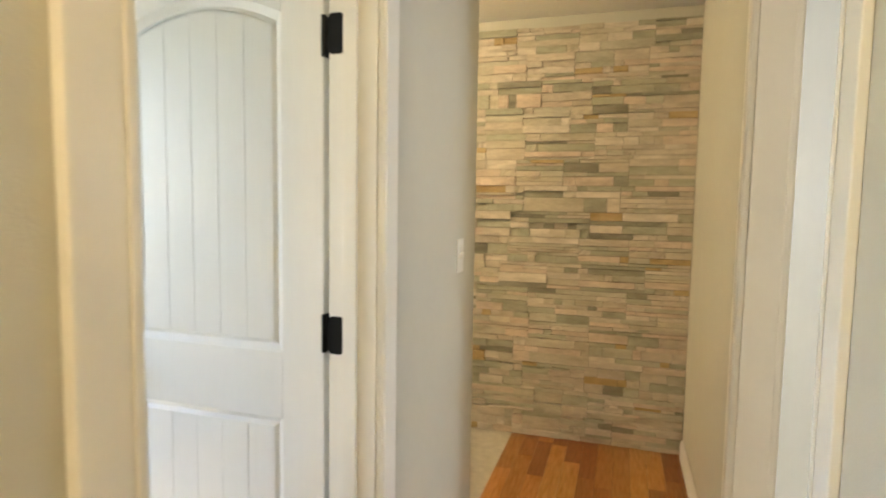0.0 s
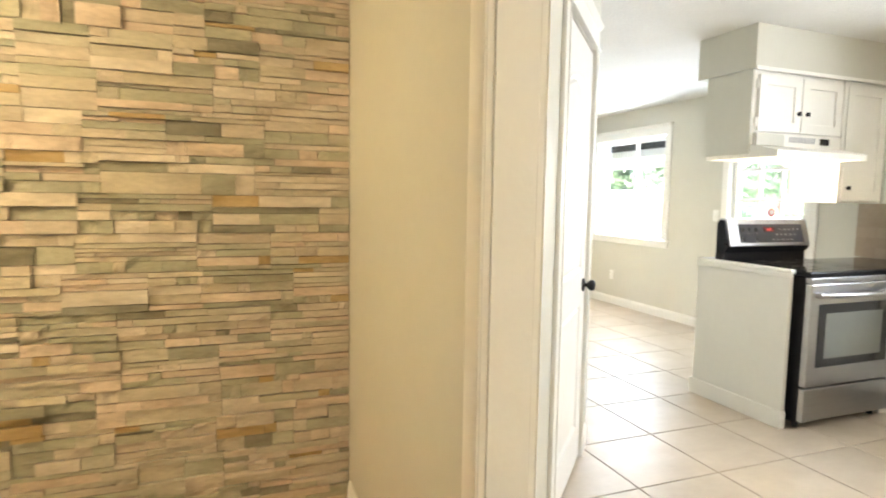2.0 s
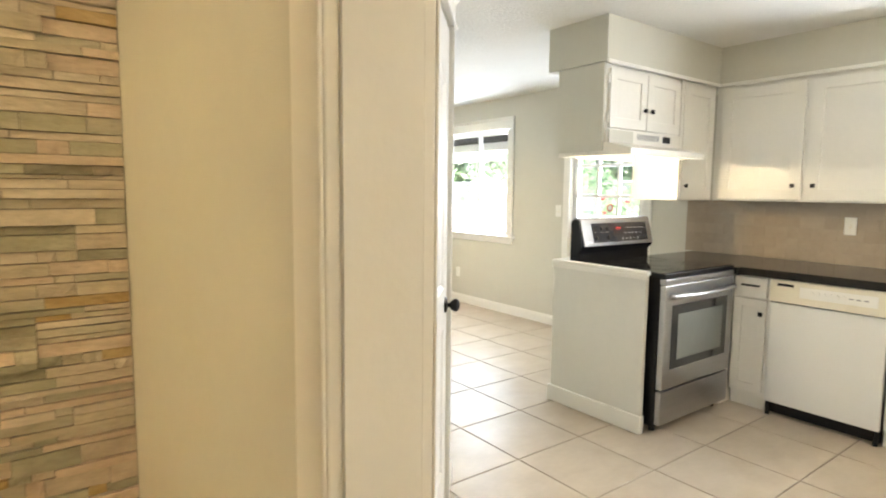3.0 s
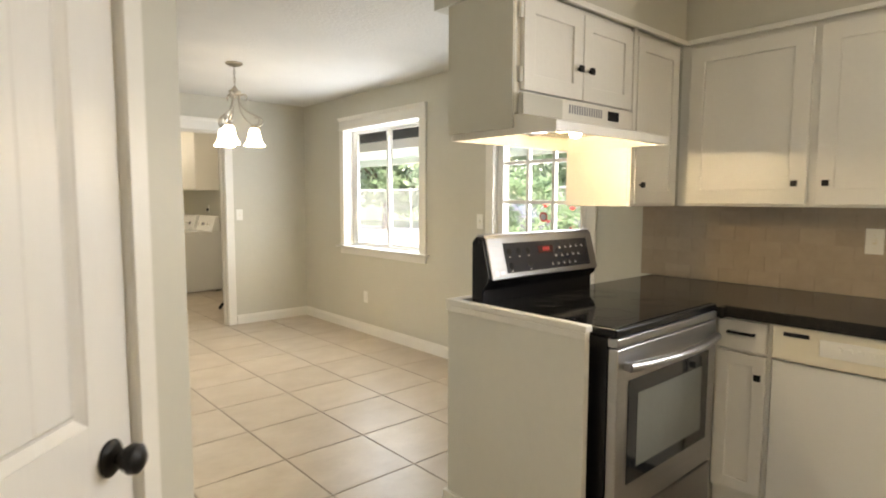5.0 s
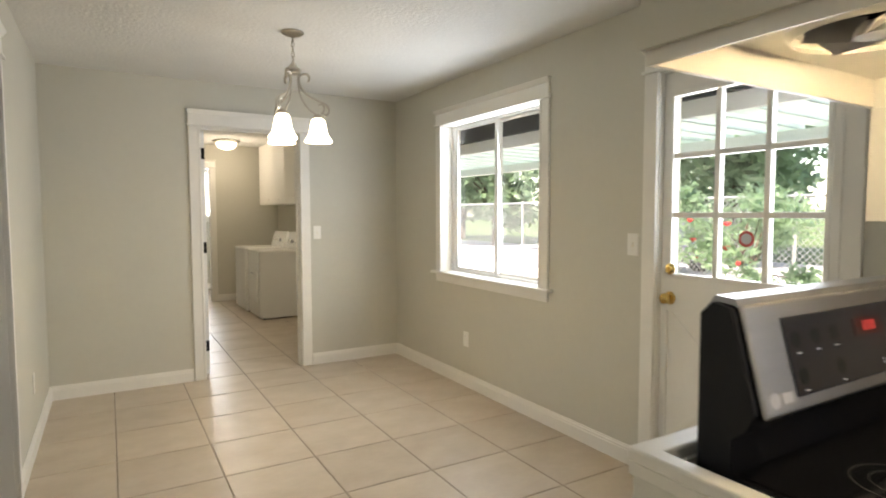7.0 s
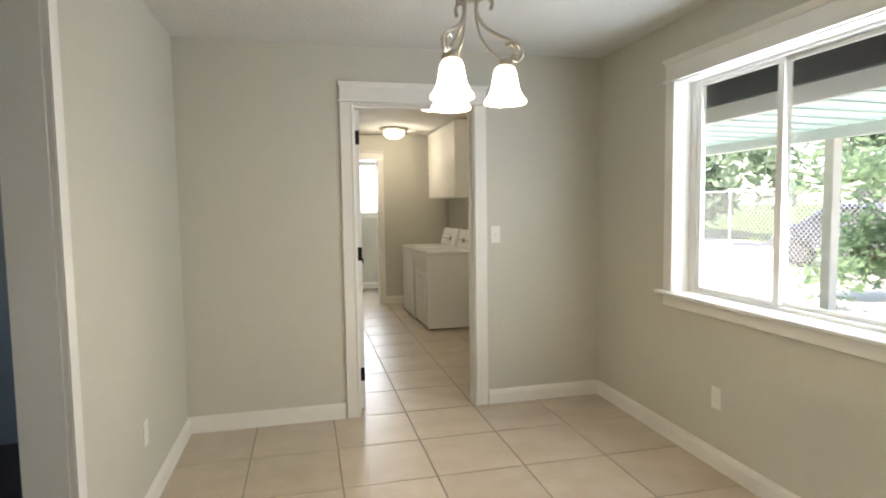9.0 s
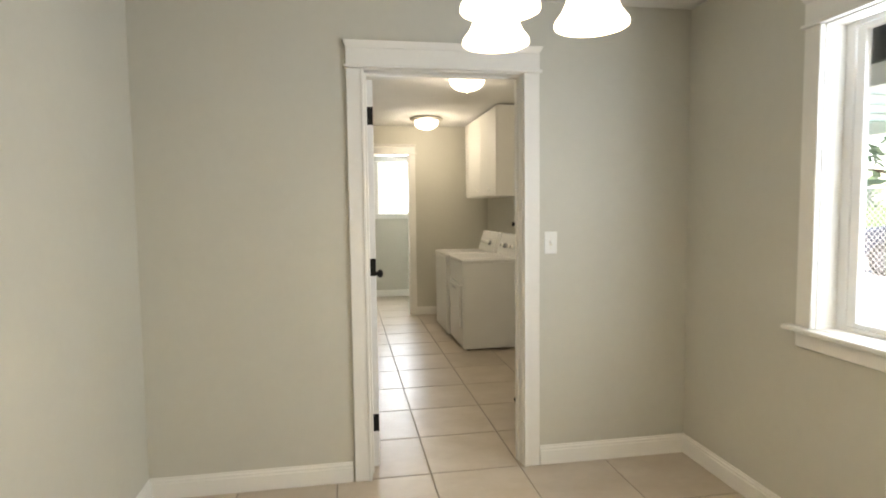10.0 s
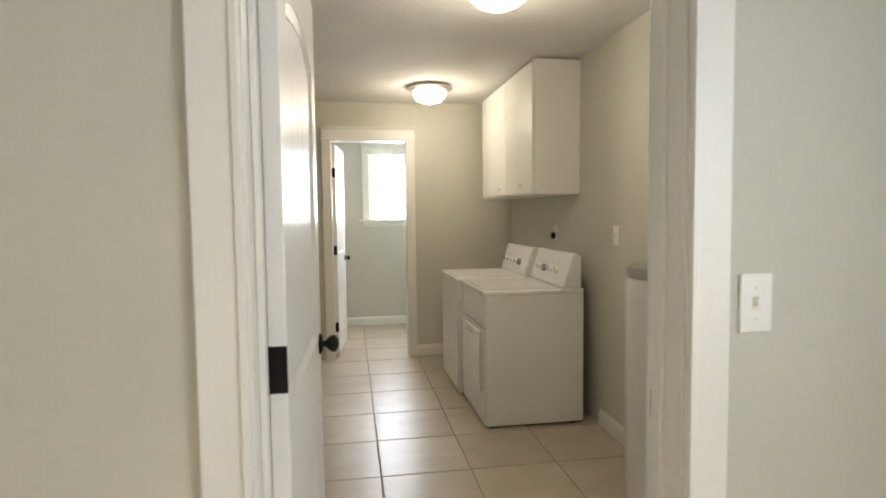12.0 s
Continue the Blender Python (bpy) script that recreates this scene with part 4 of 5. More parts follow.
switch_plate(at_wall(W, 11.20, 1.20, "-x"), "white outlet behind the laundry machines", "outlet")


def chandelier():
    x, y = HUB
    t = thing("chandelier", pose(x, y, 2.40), "brushed nickel three-arm chandelier with lit white glass bells", "chandelier")
    part("canopy", lathe([(0.064, -0.001), (0.064, -0.010), (0.050, -0.020), (0.020, -0.028), (0.008, -0.034)], 28), NICKEL, t, smooth=True)
    for k in range(5):
        z = -0.044 - k * 0.028
        ring = [(0.008 * math.cos(a) * (1 if k % 2 else 0), 0.008 * math.cos(a) * (0 if k % 2 else 1), z + 0.017 * math.sin(a)) for a in [2 * math.pi * i / 12 for i in range(13)]]
        part("chain_link", tube(ring, 0.0024, 6), NICKEL, t, smooth=True)
    part("hub", lathe([(0.004, -0.165), (0.010, -0.180), (0.016, -0.188), (0.030, -0.205), (0.046, -0.213), (0.048, -0.222), (0.040, -0.226), (0.043, -0.236), (0.034, -0.244), (0.018, -0.246)], 28), NICKEL, t, smooth=True)
    for k in range(3):
        a = radians(-13 + 120 * k)
        c, s = math.cos(a), math.sin(a)
        def low(z):
            return -0.165 + (z + 0.165) * 0.932
        def arm(prof):
            return [(0.95 * r * c, 0.95 * r * s, low(z)) for r, z in prof]
        def curve(ctrl, n=28):
            out = []
            pts = [ctrl[0]] + ctrl + [ctrl[-1]]
            seg = len(ctrl) - 1
            for i in range(n + 1):
                u = i / n * seg
                j = min(int(u), seg - 1)
                f = u - j
                p0, p1, p2, p3 = pts[j], pts[j + 1], pts[j + 2], pts[j + 3]
                out.append(tuple(0.5 * ((2 * p1[q]) + (-p0[q] + p2[q]) * f + (2 * p0[q] - 5 * p1[q] + 4 * p2[q] - p3[q]) * f * f + (-p0[q] + 3 * p1[q] - 3 * p2[q] + p3[q]) * f ** 3) for q in (0, 1)))
            return out
        outer = curve([(0.088, -0.290), (0.095, -0.262), (0.080, -0.243), (0.055, -0.245), (0.034, -0.262), (0.036, -0.310), (0.075, -0.365), (0.140, -0.400), (0.195, -0.425), (0.215, -0.462), (0.200, -0.492), (0.178, -0.488)], 48)
        ap = part("arm", tube(arm(outer), 0.0074, 8), NICKEL, t, smooth=True)
        inner = curve([(0.030, -0.246), (0.030, -0.320), (0.050, -0.400), (0.095, -0.462), (0.140, -0.488), (0.172, -0.480), (0.186, -0.448), (0.170, -0.424), (0.148, -0.432)], 40)
        part("scroll", tube(arm(inner), 0.0054, 8), NICKEL, ap, smooth=True)
        sp = Matrix.Translation((0.138 * c, 0.138 * s, 0))
        part("socket_cup", lathe([(0.010, low(-0.480)), (0.024, low(-0.492)), (0.027, low(-0.512)), (0.020, low(-0.516))], 20, sp), NICKEL, ap, smooth=True)
        bell = [(0.024, -0.514), (0.040, -0.519), (0.051, -0.540), (0.057, -0.574), (0.064, -0.607), (0.076, -0.632), (0.093, -0.653), (0.094, -0.664), (0.087, -0.666),
                (0.071, -0.638), (0.059, -0.609), (0.052, -0.576), (0.045, -0.542), (0.034, -0.524)]
        part("glass_shade", lathe([(r * 0.87, low(z)) for r, z in bell], 28, sp, cap=False), SHADE, ap, "lit white glass bell shade", smooth=True)
    return t


chandelier()


def flush_lamp(x, y):
    t = thing("ceiling_lamp", pose(x, y, 2.40), "flush ceiling lamp with octagonal nickel base and lit bowl", "ceiling lamp", "flush ceiling lamps")
    part("base", lathe([(0.150, -0.001), (0.188, -0.010), (0.190, -0.030), (0.165, -0.038), (0.160, -0.042)], 8), NICKEL, t)
    part("bowl", lathe([(0.138, -0.0425), (0.136, -0.062), (0.126, -0.090), (0.102, -0.114), (0.066, -0.130), (0.035, -0.136), (0.008, -0.137)], 32), BOWL, t, "lit white glass bowl", smooth=True)
    part("finial", lathe([(0.004, -0.134), (0.014, -0.139), (0.010, -0.145), (0.006, -0.153), (0.002, -0.155)], 14), NICKEL, t, smooth=True)
    return t


_lamp = flush_lamp(3.818, 9.543)
copy_thing(_lamp, pose(3.814, 11.719, 2.40))
# out-of-view copies added as fixtures for the hall, passage and kitchen bulbs
for _x, _y in ((0.12, -0.75), (-1.7, 2.25), (2.9, 0.4)):
    copy_thing(_lamp, pose(_x, _y, 2.40))

# ---- laundry ----


def machine(y0, label, name, dryer):
    """Washer or dryer with its front towards -x; local x runs towards -y of the plan."""
    w, d = 0.685, 0.655
    t = thing(name, pose(3.955 if dryer else 3.922, y0 + w, 0, 0, 0, -90), label, name)
    part("body", boxes((0, w, 0.012, d, 0.015, 0.845)), APPL, t, bevel=0.006)
    part("top", boxes((-0.003, w + 0.003, -0.004, d - 0.15, 0.8455, 0.876)), APPL, t, bevel=0.008)
    part("rear_top", boxes((-0.003, w + 0.003, d - 0.149, d, 0.8455, 0.876)), APPL, t, bevel=0.004)
    lid = part("lid", boxes((0.07, w - 0.07, 0.02, d - 0.18, 0.8765, 0.884)), APPL, t, bevel=0.003)
    prof = [(d - 0.135, 0.8765), (d - 0.015, 0.8765), (d - 0.015, 1.085), (d - 0.055, 1.098), (d - 0.072, 1.094)]
    con = part("console", prism(prof, "x", 0.004, w - 0.004), APPL, t, "white slanted control console", bevel=0.008)
    slope = math.degrees(math.atan2(0.063, 0.2175))
    fm = pose(0, d - 0.135, 0.8765, -slope)
    for k in range(4 if dryer else 5):
        x = (0.14 + 0.12 * k) if dryer else (0.10 + 0.095 * k)
        big = (k == 1 if dryer else k == 4)
        r = 0.028 if big else 0.018
        bm = lathe([(r, 0.001), (r * 0.95, 0.018), (r * 0.5, 0.021)], 18, fm @ pose(x, 0, 0.10, 90))
        kn = part("dial", bm, GREYP if big else PLASTIC, con, smooth=True)
        bm = boxes((x - 0.003, x + 0.003, -0.024, -0.020, 0.10 - r * 0.7, 0.10 + r * 0.7))
        bmesh.ops.transform(bm, matrix=fm, verts=bm.verts)
        part("pointer", bm, BLACKP, kn)
        bm = boxes((x - 0.02, x + 0.02, -0.0012, -0.0006, 0.145, 0.149), (x - 0.024, x + 0.024, -0.0012, -0.0006, 0.055, 0.058))
        bmesh.ops.transform(bm, matrix=fm, verts=bm.verts)
        part("print_bar", bm, GREYP, con)
    if dryer:
        part("front_panel", boxes((0.004, w - 0.004, 0.0, 0.0115, 0.03, 0.635)), APPL, t, bevel=0.003)
        part("upper_panel", boxes((0.004, w - 0.004, 0.0, 0.0115, 0.648, 0.842)), APPL, t, bevel=0.003)
        dr = part("door", boxes((0.085, w - 0.085, -0.018, -0.0005, 0.22, 0.615)), APPL, t, "white square dryer door", bevel=0.016)
        part("handle", boxes((w / 2 - 0.09, w / 2 + 0.09, -0.021, -0.0185, 0.565, 0.585)), GREYP, dr, bevel=0.001)
    else:
        part("front_panel", boxes((0.004, w - 0.004, 0.0, 0.0115, 0.03, 0.842)), APPL, t, bevel=0.004)
    for x in (0.05, w - 0.05):
        for y in (0.06, d - 0.06):
            part("foot", lathe([(0.02, 0.001), (0.02, 0.0148)], 10, pose(x, y, 0)), RUBBER, t)
    return t


machine(10.450, "white clothes dryer with dials on a slanted console", "dryer", True)
machine(11.165, "white washing machine with a slanted console", "washing_machine", False)

_t = thing("laundry_cabinet", pose(4.385, 12.20, 1.484, 0, 0, -90), "white laundry wall cabinet with flat doors", "cabinet")
part("body", boxes((0, 1.46, 0.0, 0.32, 0, 0.90)), CAB, _t, bevel=0.002)
for _a, _b in ((0.01, 0.17), (0.176, 0.80), (0.806, 1.452)):
    _dd = part("door", boxes((_a, _b, -0.019, -0.0005, 0.012, 0.888)), CAB, _t, bevel=0.003)
    if _b > 0.2:
        _kx = _b - 0.16 if _a < 0.3 else _a + 0.40
        part("knob", lathe([(0.007, 0), (0.007, 0.010), (0.015, 0.014), (0.013, 0.024)], 14, pose(_kx, -0.019, 0.07, 90)), CAB, _dd, smooth=True)

_t = thing("water_heater", pose(4.49, 9.22, 0), "white cylindrical water heater with a grey top rim", "water heater")
part("tank", lathe([(0.195, 0.012), (0.200, 0.02), (0.200, 1.085)], 36), APPL, _t, smooth=True)
part("rim", lathe([(0.202, 1.0852), (0.202, 1.115), (0.195, 1.130), (0.15, 1.138), (0.02, 1.140)], 36), STEEL, _t, "grey metal top rim", smooth=True)
part("base_ring", lathe([(0.19, 0.001), (0.19, 0.0118)], 24), RUBBER, _t)
_t = tagged(finish("drain_hose", tube([(4.02, 8.96, 0.018), (4.05, 8.98, 0.05), (4.10, 8.99, 0.085), (4.16, 9.0, 0.06), (4.22, 9.02, 0.020), (4.26, 9.03, 0.018)], 0.018, 10), RUBBER, smooth=True), "short black rubber hose on the tiled floor", "hose")
_t = tagged(finish("power_plug", boxes((-0.015, 0.015, -0.03, 0.0, -0.02, 0.025)), RUBBER, 0.006), "black plug and cord in the laundry outlet", "plug")
_t.matrix_world = pose(W - 0.010, 11.20, 1.18, 0, 0, -90)

# ---- outside ----
GRASS = mat("lawn", (0.07, 0.11, 0.03), 0.9, vary=0.3, scale=1.5, fine=40, bump=0.5, bump_scale=30)
CONC = mat("patio_concrete", (0.55, 0.53, 0.49), 0.85, vary=0.08, scale=2, fine=60, bump=0.15)
METAL = mat("white_metal", (0.80, 0.80, 0.78), 0.4, vary=0.02)
ROOFM = mat("roof_sheeting", (0.72, 0.76, 0.74), 0.45, vary=0.02)
_rn, _rl = ROOFM.node_tree.nodes, ROOFM.node_tree.links
_tr, _mx = _rn.new("ShaderNodeBsdfTranslucent"), _rn.new("ShaderNodeMixShader")
_tr.inputs[0].default_value = (0.62, 0.74, 0.70, 1)
_mx.inputs[0].default_value = 0.35
_rl.new(_rn["Principled BSDF"].outputs[0], _mx.inputs[1])
_rl.new(_tr.outputs[0], _mx.inputs[2])
_rl.new(_mx.outputs[0], _rn["Material Output"].inputs[0])
WOODP = mat("white_post", (0.74, 0.68, 0.62), 0.6, vary=0.08, scale=6)
FASCIA = mat("dark_eave", (0.06, 0.065, 0.07), 0.7, vary=0.1)
WIRE = mat("fence_wire", (0.45, 0.45, 0.46), 0.45, metal=0.7)
SLAT = mat("fence_slat", (0.30, 0.27, 0.34), 0.8, vary=0.1)
BARK = mat("bark", (0.11, 0.08, 0.055), 0.9, vary=0.3, scale=8, bump=0.6)
DRIVE = mat("driveway_concrete", (0.34, 0.33, 0.36), 0.9, vary=0.08, scale=1.5, fine=40)
DARKRIM = mat("grey_rim", (0.10, 0.10, 0.11), 0.5, metal=0.5)
LEAF = mat("leaves", (0.11, 0.18, 0.10), 0.55, vary=0.15, scale=3, piece=0.35, island=True)
LEAF2 = mat("leaves_pale", (0.15, 0.215, 0.14), 0.55, vary=0.15, scale=3, piece=0.35, island=True)
for _m, _c in ((LEAF, (0.36, 0.48, 0.33)), (LEAF2, (0.40, 0.50, 0.38))):
    # sunlight passes through thin leaves
    _n, _l = _m.node_tree.nodes, _m.node_tree.links
    _t, _x = _n.new("ShaderNodeBsdfTranslucent"), _n.new("ShaderNodeMixShader")
    _t.inputs[0].default_value = (*_c, 1)
    _x.inputs[0].default_value = 0.6
    _l.new(_n["Principled BSDF"].outputs[0], _x.inputs[1])
    _l.new(_t.outputs[0], _x.inputs[2])
    _l.new(_x.outputs[0], _n["Material Output"].inputs[0])
CARP = mat("car_paint", (0.04, 0.045, 0.07), 0.15, vary=0.02, coat=0.6)
CARG = mat("car_glass", (0.02, 0.025, 0.03), 0.05)
PETAL = mat("red_petal", (0.5, 0.03, 0.03), 0.6)

setting("ground", boxes((-300, 300, -300, 300, -0.35, -0.12)), GRASS, "green lawn that reaches the horizon", "ground")
setting("driveway", boxes((12.35, 19.5, -6.0, 40.0, -0.1195, -0.116)), DRIVE, "pale grey driveway behind the fence", "driveway")
setting("patio", boxes((W + WT + 0.01, 11.9, -6.0, 26.0, -0.119, -0.04)), CONC, "pale concrete patio in the sun", "patio")
setting("eave", boxes((W + WT + 0.002, 5.20, 0.0, 14.5, 2.16, 2.24), (5.16, 5.20, 0.0, 14.5, 1.985, 2.1595)), FASCIA, "dark eave board above the window", "eave")

tagged(finish("downspout", tube([(5.18, 6.78, 2.10), (5.225, 6.76, 2.04), (5.27, 6.70, 1.985), (5.36, 6.60, 1.97)], 0.022, 8), FASCIA, smooth=True), "short dark downspout elbow under the eave", "downspout")


def patio_cover():
    t = thing("patio_cover", pose(5.22, 0.6, 2.03), "white corrugated metal patio cover on posts", "patio cover")
    ln, wd, drop = 14.0, 1.85, 0.03
    part("ledger", boxes((-0.015, 0.03, 0, ln, -0.14, -0.002)), METAL, t)
    n = 48
    bm = bmesh.new()
    for k in range(n):
        y = ln * k / n
        s = ln / n
        for a, b, z in ((y, y + s * 0.6, 0.0), (y + s * 0.6, y + s, 0.035)):
            v = [bm.verts.new(p) for p in ((0.03, a, z), (wd, a, z - drop), (wd, b, z - drop), (0.03, b, z))]
            w = [bm.verts.new(Vector(p.co) + Vector((0, 0, 0.004))) for p in v]
            for f in ((v[0], v[3], v[2], v[1]), (w[0], w[1], w[2], w[3]), (v[0], v[1], w[1], w[0]), (v[2], v[3], w[3], w[2])):
                bm.faces.new(f)
        for yy in (y + s * 0.6, y + s):
            v = [bm.verts.new(p) for p in ((0.03, yy, 0.0), (wd, yy, -drop), (wd, yy, 0.037 - drop), (0.03, yy, 0.037))]
            bm.faces.new(v)
    part("roof_sheet", bm, ROOFM, t)
    part("gutter_beam", boxes((wd - 0.12, wd - 0.03, -0.1, ln + 0.1, -drop - 0.10, -drop - 0.006)), METAL, t, bevel=0.005)
    for y in (1.65, 4.60, 7.60, 10.6):
        part("post", boxes((wd - 0.12, wd - 0.03, y, y + 0.09, -2.07, -drop - 0.1005)), WOODP, t, bevel=0.006)
    return t


patio_cover()


def chain_fence():
    t = thing("chain_link_fence", pose(12.0, -6, -0.12), "grey chain-link fence with slats along the yard", "fence")
    ln, h = 32.0, 1.75
    for k in range(10):
        part("post", lathe([(0.03, 0), (0.03, h + 0.06)], 10, pose(0, ln * k / 9, 0)), WIRE, t, smooth=True)
    part("top_rail", lathe([(0.022, 0), (0.022, ln)], 8, pose(0, 0, h, -90)), WIRE, t, smooth=True)
    me, fs = [], []
    step = 0.11
    for sgn in (1, -1):
        for k in range(int((ln + h) / step)):
            y = k * step - (h if sgn > 0 else 0)
            a, b = (y, 0.0), (y + sgn * h if sgn > 0 else y - h, h)
            r = 0.0055
            i = len(me)
            me += [(0.004 * sgn, a[0] - r, a[1]), (0.004 * sgn, a[0] + r, a[1]), (0.004 * sgn, b[0] + r, b[1]), (0.004 * sgn, b[0] - r, b[1])]
            me += [(0.004 * sgn + 0.006, p[1], p[2]) for p in me[i:i + 4]]
            fs += [(i, i + 1, i + 2, i + 3), (i + 7, i + 6, i + 5, i + 4), (i, i + 3, i + 7, i + 4), (i + 1, i + 5, i + 6, i + 2)]
    mesh = bpy.data.meshes.new("wire_mesh")
    mesh.from_pydata(me, [], fs)
    mesh.materials.append(WIRE)
    ob = new("wire_mesh", mesh)
    ob.parent = t
    ob["kind"] = "stuff"
    return t


chain_fence()


def foliage(bm, rng, c, r, count, size):
    for _ in range(count):
        d = Vector((rng.gauss(0, 1), rng.gauss(0, 1), rng.gauss(0, 0.8))).normalized() * (r * rng.random() ** 0.45)
        p = Vector(c) + d
        a = Vector((rng.gauss(0, 1), rng.gauss(0, 1), rng.gauss(0, 1))).normalized()
        b = a.orthogonal().normalized()
        s = size * rng.uniform(0.6, 1.3)
        m = a.cross(b) * s * 0.12
        v = [bm.verts.new(q) for q in (p - a * s, p + b * s * 0.45 + m, p + a * s, p - b * s * 0.45 + m)]
        bm.faces.new((v[0], v[1], v[2]))
        bm.faces.new((v[0], v[2], v[3]))


def tree(x, y, h, r, seed, leaf, label, name="tree", clumps=16, per=260, trunk=0.16, low=0.35, size=0.11, flowers=0):
    rng = random.Random(seed)
    t = thing(name, pose(x, y, -0.12), label, name)
    bm = tube([(0, 0, 0), (0.05, 0.03, h * 0.2), (-0.04, 0.06, h * 0.45), (0.02, 0, h * 0.75)], trunk, 9, 0.35)
    part("trunk", bm, BARK, t, smooth=True)
    crown = bmesh.new()
    for k in range(clumps):
        a, q = rng.uniform(0, 6.28), r * rng.uniform(0.15, 0.95)
        c = (q * math.cos(a), q * math.sin(a), h * rng.uniform(low, 0.95))
        if k < 7:
            part("limb", tube([(0, 0, h * 0.3), (c[0] * 0.5, c[1] * 0.5, (h * 0.3 + c[2]) * 0.52), c], trunk * 0.4, 6, 0.3), BARK, t, smooth=True)
        foliage(crown, rng, c, r * rng.uniform(0.28, 0.45), per, size)
    part("crown", crown, leaf, t)
    for k in range(flowers):
        a = rng.uniform(2.4, 3.9)
        f = part("flower", lathe([(0.01, 0), (0.045, 0.02), (0.05, 0.05), (0.02, 0.06)], 10, pose(r * 0.95 * math.cos(a), r * 0.95 * math.sin(a), h * rng.uniform(0.35, 0.75))), PETAL, t, smooth=True)
    return t


tree(10.3, 10.2, 2.3, 1.15, 3, LEAF, "leafy green shrub beside the patio", "shrub", 14, 240, 0.05, 0.15, 0.075)
tree(10.5, 8.1, 1.9, 0.95, 5, LEAF, "flowering green rose bush behind the patio", "rose_bush", 12, 240, 0.04, 0.15, 0.07, 6)
for _k, (_x, _y, _h, _r) in enumerate(((18, 13, 6.0, 3.0), (19, 19, 7.0, 3.4), (18, 25, 6.0, 3.0), (19, 7.5, 6.5, 3.0), (17, 2.5, 5.0, 2.6), (23, 16, 8.0, 3.6), (20, 31, 7.5, 3.6))):
    tree(_x, _y, _h, _r, 20 + _k, LEAF2 if _k % 2 else LEAF, "broad green tree beyond the fence", "tree", 18, 230, 0.2, 0.28, 0.26)


def parked_car():
    t = thing("parked_car", pose(14.4, 13.6, -0.12, 0, 0, 90), "dark parked car behind the fence", "car")
    prof = [(-2.2, 0.35), (-2.25, 0.7), (-2.1, 0.92), (-1.35, 1.0), (-0.75, 1.42), (0.7, 1.45), (1.45, 1.02), (2.1, 0.92), (2.25, 0.6), (2.2, 0.32)]
    part("body", prism(prof, "y", -0.85, 0.85), CARP, t, bevel=0.08, smooth=True)
    for s in (-0.852, 0.852):
        part("side_window", prism([(-1.12, 1.02), (-0.66, 1.36), (0.62, 1.38), (1.15, 1.04)], "y", s - 0.004, s + 0.004), CARG, t)
    for x in (-1.4, 1.35):
        for s in (-0.80, 0.80):
            wh = part("wheel", lathe([(0.33, -0.1), (0.33, 0.1)], 24, pose(x, s, 0.33, 90)), RUBBER, t, smooth=True)
            part("rim", lathe([(0.2, -0.108), (0.2, 0.108)], 20, pose(x, s, 0.33, 90)), DARKRIM, wh, smooth=True)
    return t


parked_car()

# ---- pieces of walls and floors ----
# ledger stone: panels of split strips
rng = random.Random(11)
STONE_WALL = setting("wall_stone", boxes((-2.3, 0.576, 3.138, 3.1595, 0, 2.337)), MORTAR, "accent wall of stacked pale ledger stone", "wall")
pieces = []
PH = 2.337 / 16
for row in range(16):
    x = 0.575
    while x > -2.28:
        bl = rng.uniform(0.22, 0.55)
        if x - bl < -2.1:
            bl = x + 2.29
        heights = [rng.choice((0.16, 0.2, 0.24, 0.3, 0.36, 0.44)) for _ in range(rng.choice((3, 4, 5, 5, 6)))]
        tot = sum(heights)
        z = row * PH
        for c in heights:
            h = PH * c / tot
            xx = x
            while xx > x - bl + 0.001:
                q = rng.choice((0.05, 0.08, 0.12, 0.16, 0.22, 0.30)) * rng.uniform(0.85, 1.15)
                if xx - q < x - bl + 0.05:
                    q = xx - (x - bl)
                pieces.append((xx - q, xx, z, z + h, rng.choice((0.008, 0.013, 0.018, 0.024)) + rng.uniform(-0.003, 0.003)))
                xx -= q
            z += h
        x -= bl
pieces.sort(key=lambda p: -p[1])


def stone_block(bm, x0, x1, z0, z1, d):
    g = 0.0009
    x0, x1, z0, z1 = x0 + g, x1 - g, z0 + g, z1 - g
    y0, y1 = 3.1375, 3.1375 - d
    nx = 3
    j = lambda: rng.uniform(-0.0022, 0.0022)
    back = [bm.verts.new((x, y0, z)) for x, z in ((x0, z0), (x1, z0), (x1, z1), (x0, z1))]
    cols = []
    for k in range(nx + 1):
        x = x0 + (x1 - x0) * k / nx
        cols.append([bm.verts.new((x, y1 + j() * 1.6, z0 + abs(j()) * 0.4)), bm.verts.new((x, y1 + j() * 1.6 , z1 - abs(j()) * 0.4))])
    for a, b in zip(cols, cols[1:]):
        bm.faces.new((a[0], b[0], b[1], a[1]))
    bm.faces.new((back[0], *[c[0] for c in cols][::-1][::-1], back[1])[::-1])
    bm.faces.new((back[3], *[c[1] for c in cols], back[2]))
    bm.faces.new((back[0], cols[0][0], cols[0][1], back[3])[::-1])
    bm.faces.new((back[1], cols[-1][0], cols[-1][1], back[2]))


rest = bmesh.new()
made = 0
for p in pieces:
    if made < 298 and p[1] > -0.66 and p[2] > -0.1:
        bm = bmesh.new()
        stone_block(bm, *p)
        bmesh.ops.recalc_face_normals(bm, faces=bm.faces)
        part("stone", bm, STONE, STONE_WALL)
        made += 1
    else:
        stone_block(rest, *p)
bmesh.ops.recalc_face_normals(rest, faces=rest.faces)
part("stone_rest", rest, STONE_REST, STONE_WALL)["kind"] = "stuff"

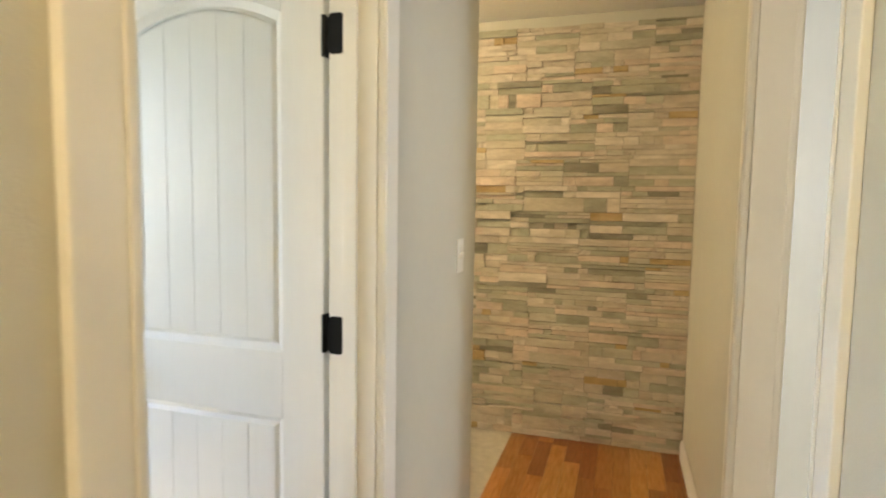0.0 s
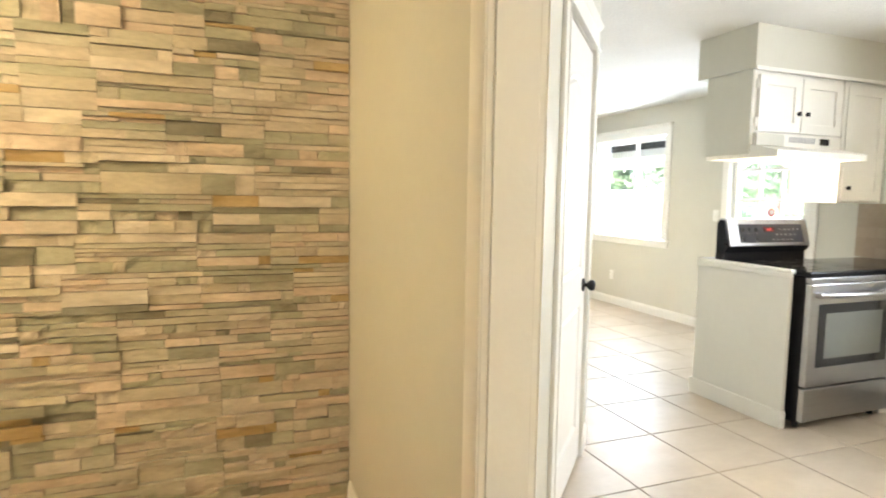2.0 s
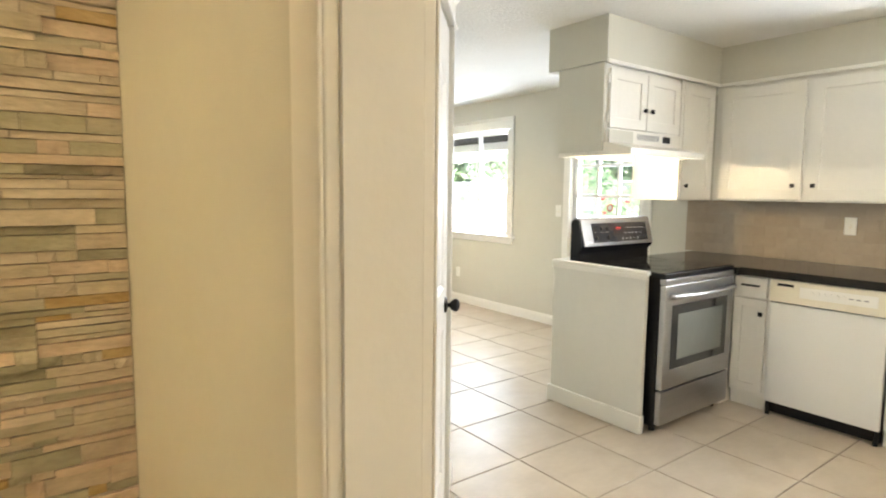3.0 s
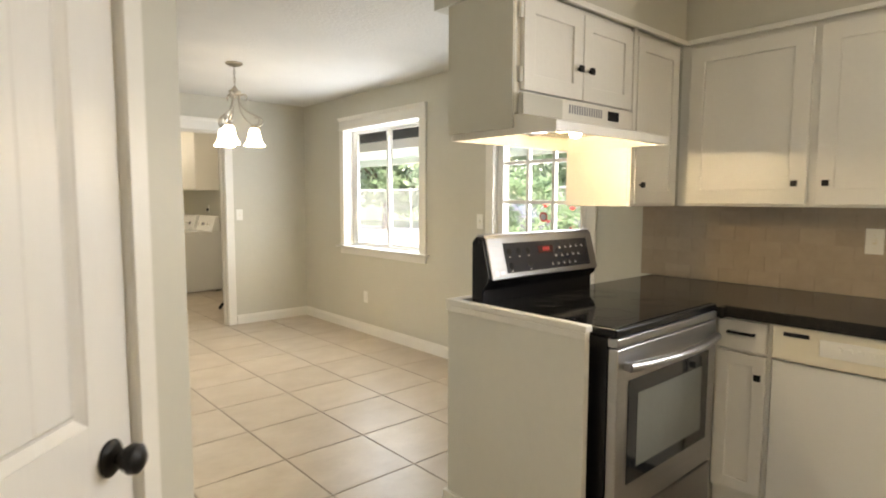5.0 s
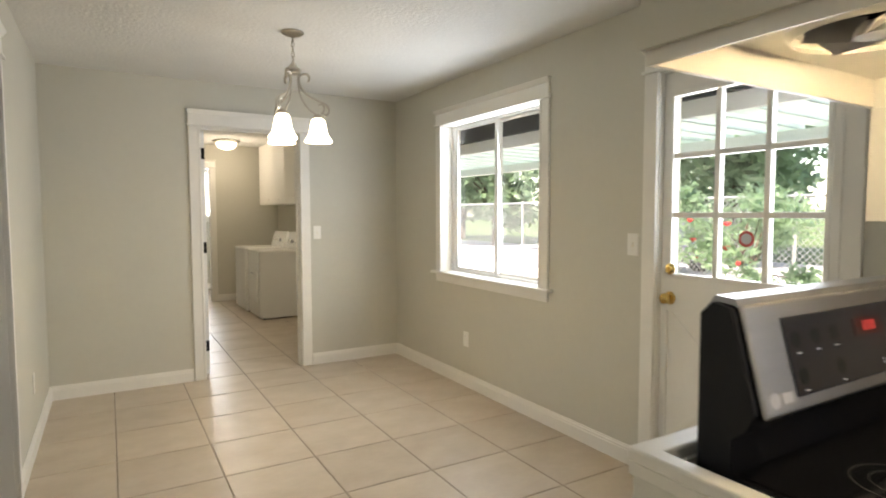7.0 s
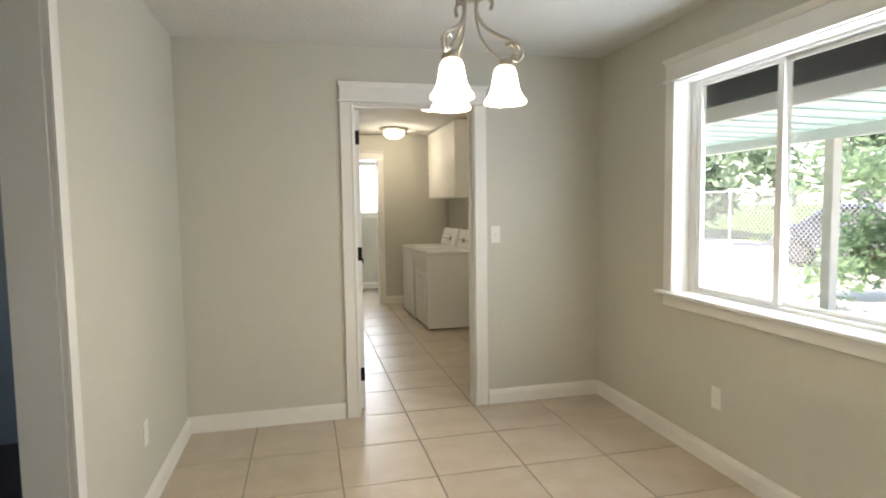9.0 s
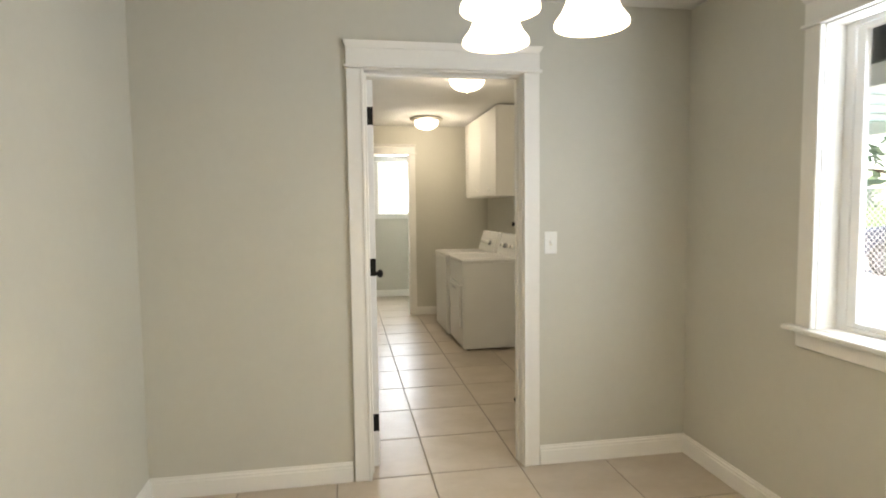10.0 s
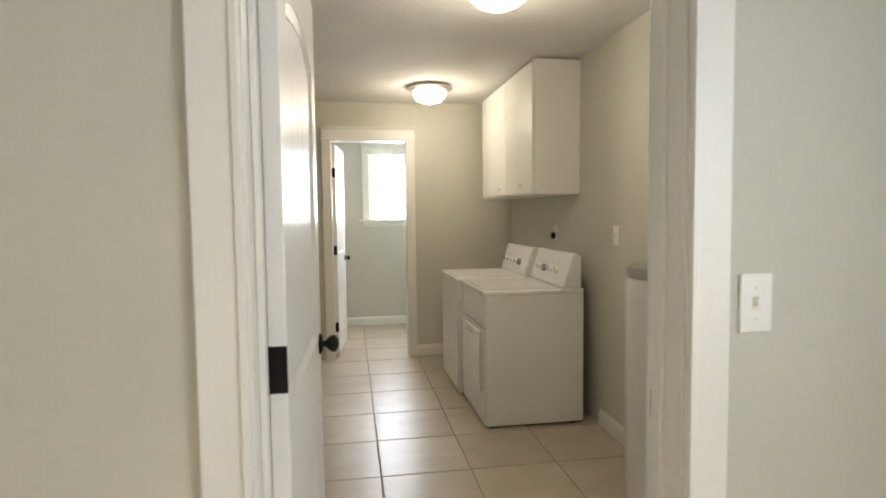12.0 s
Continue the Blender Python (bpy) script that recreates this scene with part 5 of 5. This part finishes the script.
# hardwood boards, run along y
x = -0.36
bx = 0
while x < 0.635:
    wd = 0.083
    y = -1.2 - rng.uniform(0, 0.8)
    while y < 3.135:
        ln = rng.uniform(0.35, 0.95)
        a, b = max(y, -1.2), min(y + ln, 3.136)
        if b - a > 0.02:
            part("board", boxes((x + 0.0006, min(x + wd, 0.64) - 0.0006, a + 0.0006, b - 0.0006, -0.0038, 0.0)), PLANK, HALL_FLOOR)
        y += ln
    x += wd

# floor tiles on one grid through kitchen, dining room, laundry and far room
FLOOR = bpy.data.objects["floor"]
PITCH, TX, TY, GAP = 0.4765, 3.281, 3.740, 0.0034
tiles = {}
for i in range(-6, 4):
    for k in range(-11, 22):
        x0, x1 = TX + i * PITCH + GAP, TX + (i + 1) * PITCH - GAP
        y0, y1 = TY + k * PITCH + GAP, TY + (k + 1) * PITCH - GAP
        x0, x1 = max(x0, 0.645), min(x1, W + 0.05)
        y0, y1 = max(y0, -1.19), min(y1, 14.06)
        if y0 > 3.55:
            x0 = max(x0, 1.86)
        if x1 - x0 < 0.02 or y1 - y0 < 0.02:
            continue
        key = (round(x1 - x0, 4), round(y1 - y0, 4))
        if key not in tiles:
            a, b = key
            bm = bmesh.new()
            lo = [bm.verts.new(p) for p in ((0, 0, -0.006), (a, 0, -0.006), (a, b, -0.006), (0, b, -0.006))]
            e = 0.0025
            mid = [bm.verts.new(p) for p in ((0, 0, -0.0018), (a, 0, -0.0018), (a, b, -0.0018), (0, b, -0.0018))]
            hi = [bm.verts.new(p) for p in ((e, e, 0), (a - e, e, 0), (a - e, b - e, 0), (e, b - e, 0))]
            for r, s in ((lo, mid), (mid, hi)):
                for q in range(4):
                    bm.faces.new((r[q], r[(q + 1) % 4], s[(q + 1) % 4], s[q]))
            bm.faces.new(hi)
            me = bpy.data.meshes.new("tile")
            bm.to_mesh(me)
            bm.free()
            me.materials.append(TILE)
            tiles[key] = me
        ob = new("tile", tiles[key])
        ob.location = (x0, y0, 0)
        ob.parent = FLOOR

# splashback tiles
SPL = setting("splashback", boxes((W - 0.004, W - 0.0005, -0.2, 3.785, 0.913, 1.3245)), SPLASHG, "glossy taupe subway tile splashback", "splashback")
me_full = None
for r in range(6):
    z0 = 0.9135 + r * 0.0765
    z1 = min(z0 + 0.075, 1.324)
    if z1 - z0 < 0.02:
        continue
    y = 3.785 - (0.0765 if r % 2 else 0.0)
    first = r % 2
    if first:
        part("tile", boxes((W - 0.008, W - 0.0042, 3.785 - 0.0755, 3.7845, z0, z1)), SPLASH, SPL)
    while y - 0.152 > 0.2:
        part("tile", boxes((W - 0.008, W - 0.0042, y - 0.1517, y, z0, z1)), SPLASH, SPL)
        y -= 0.1530
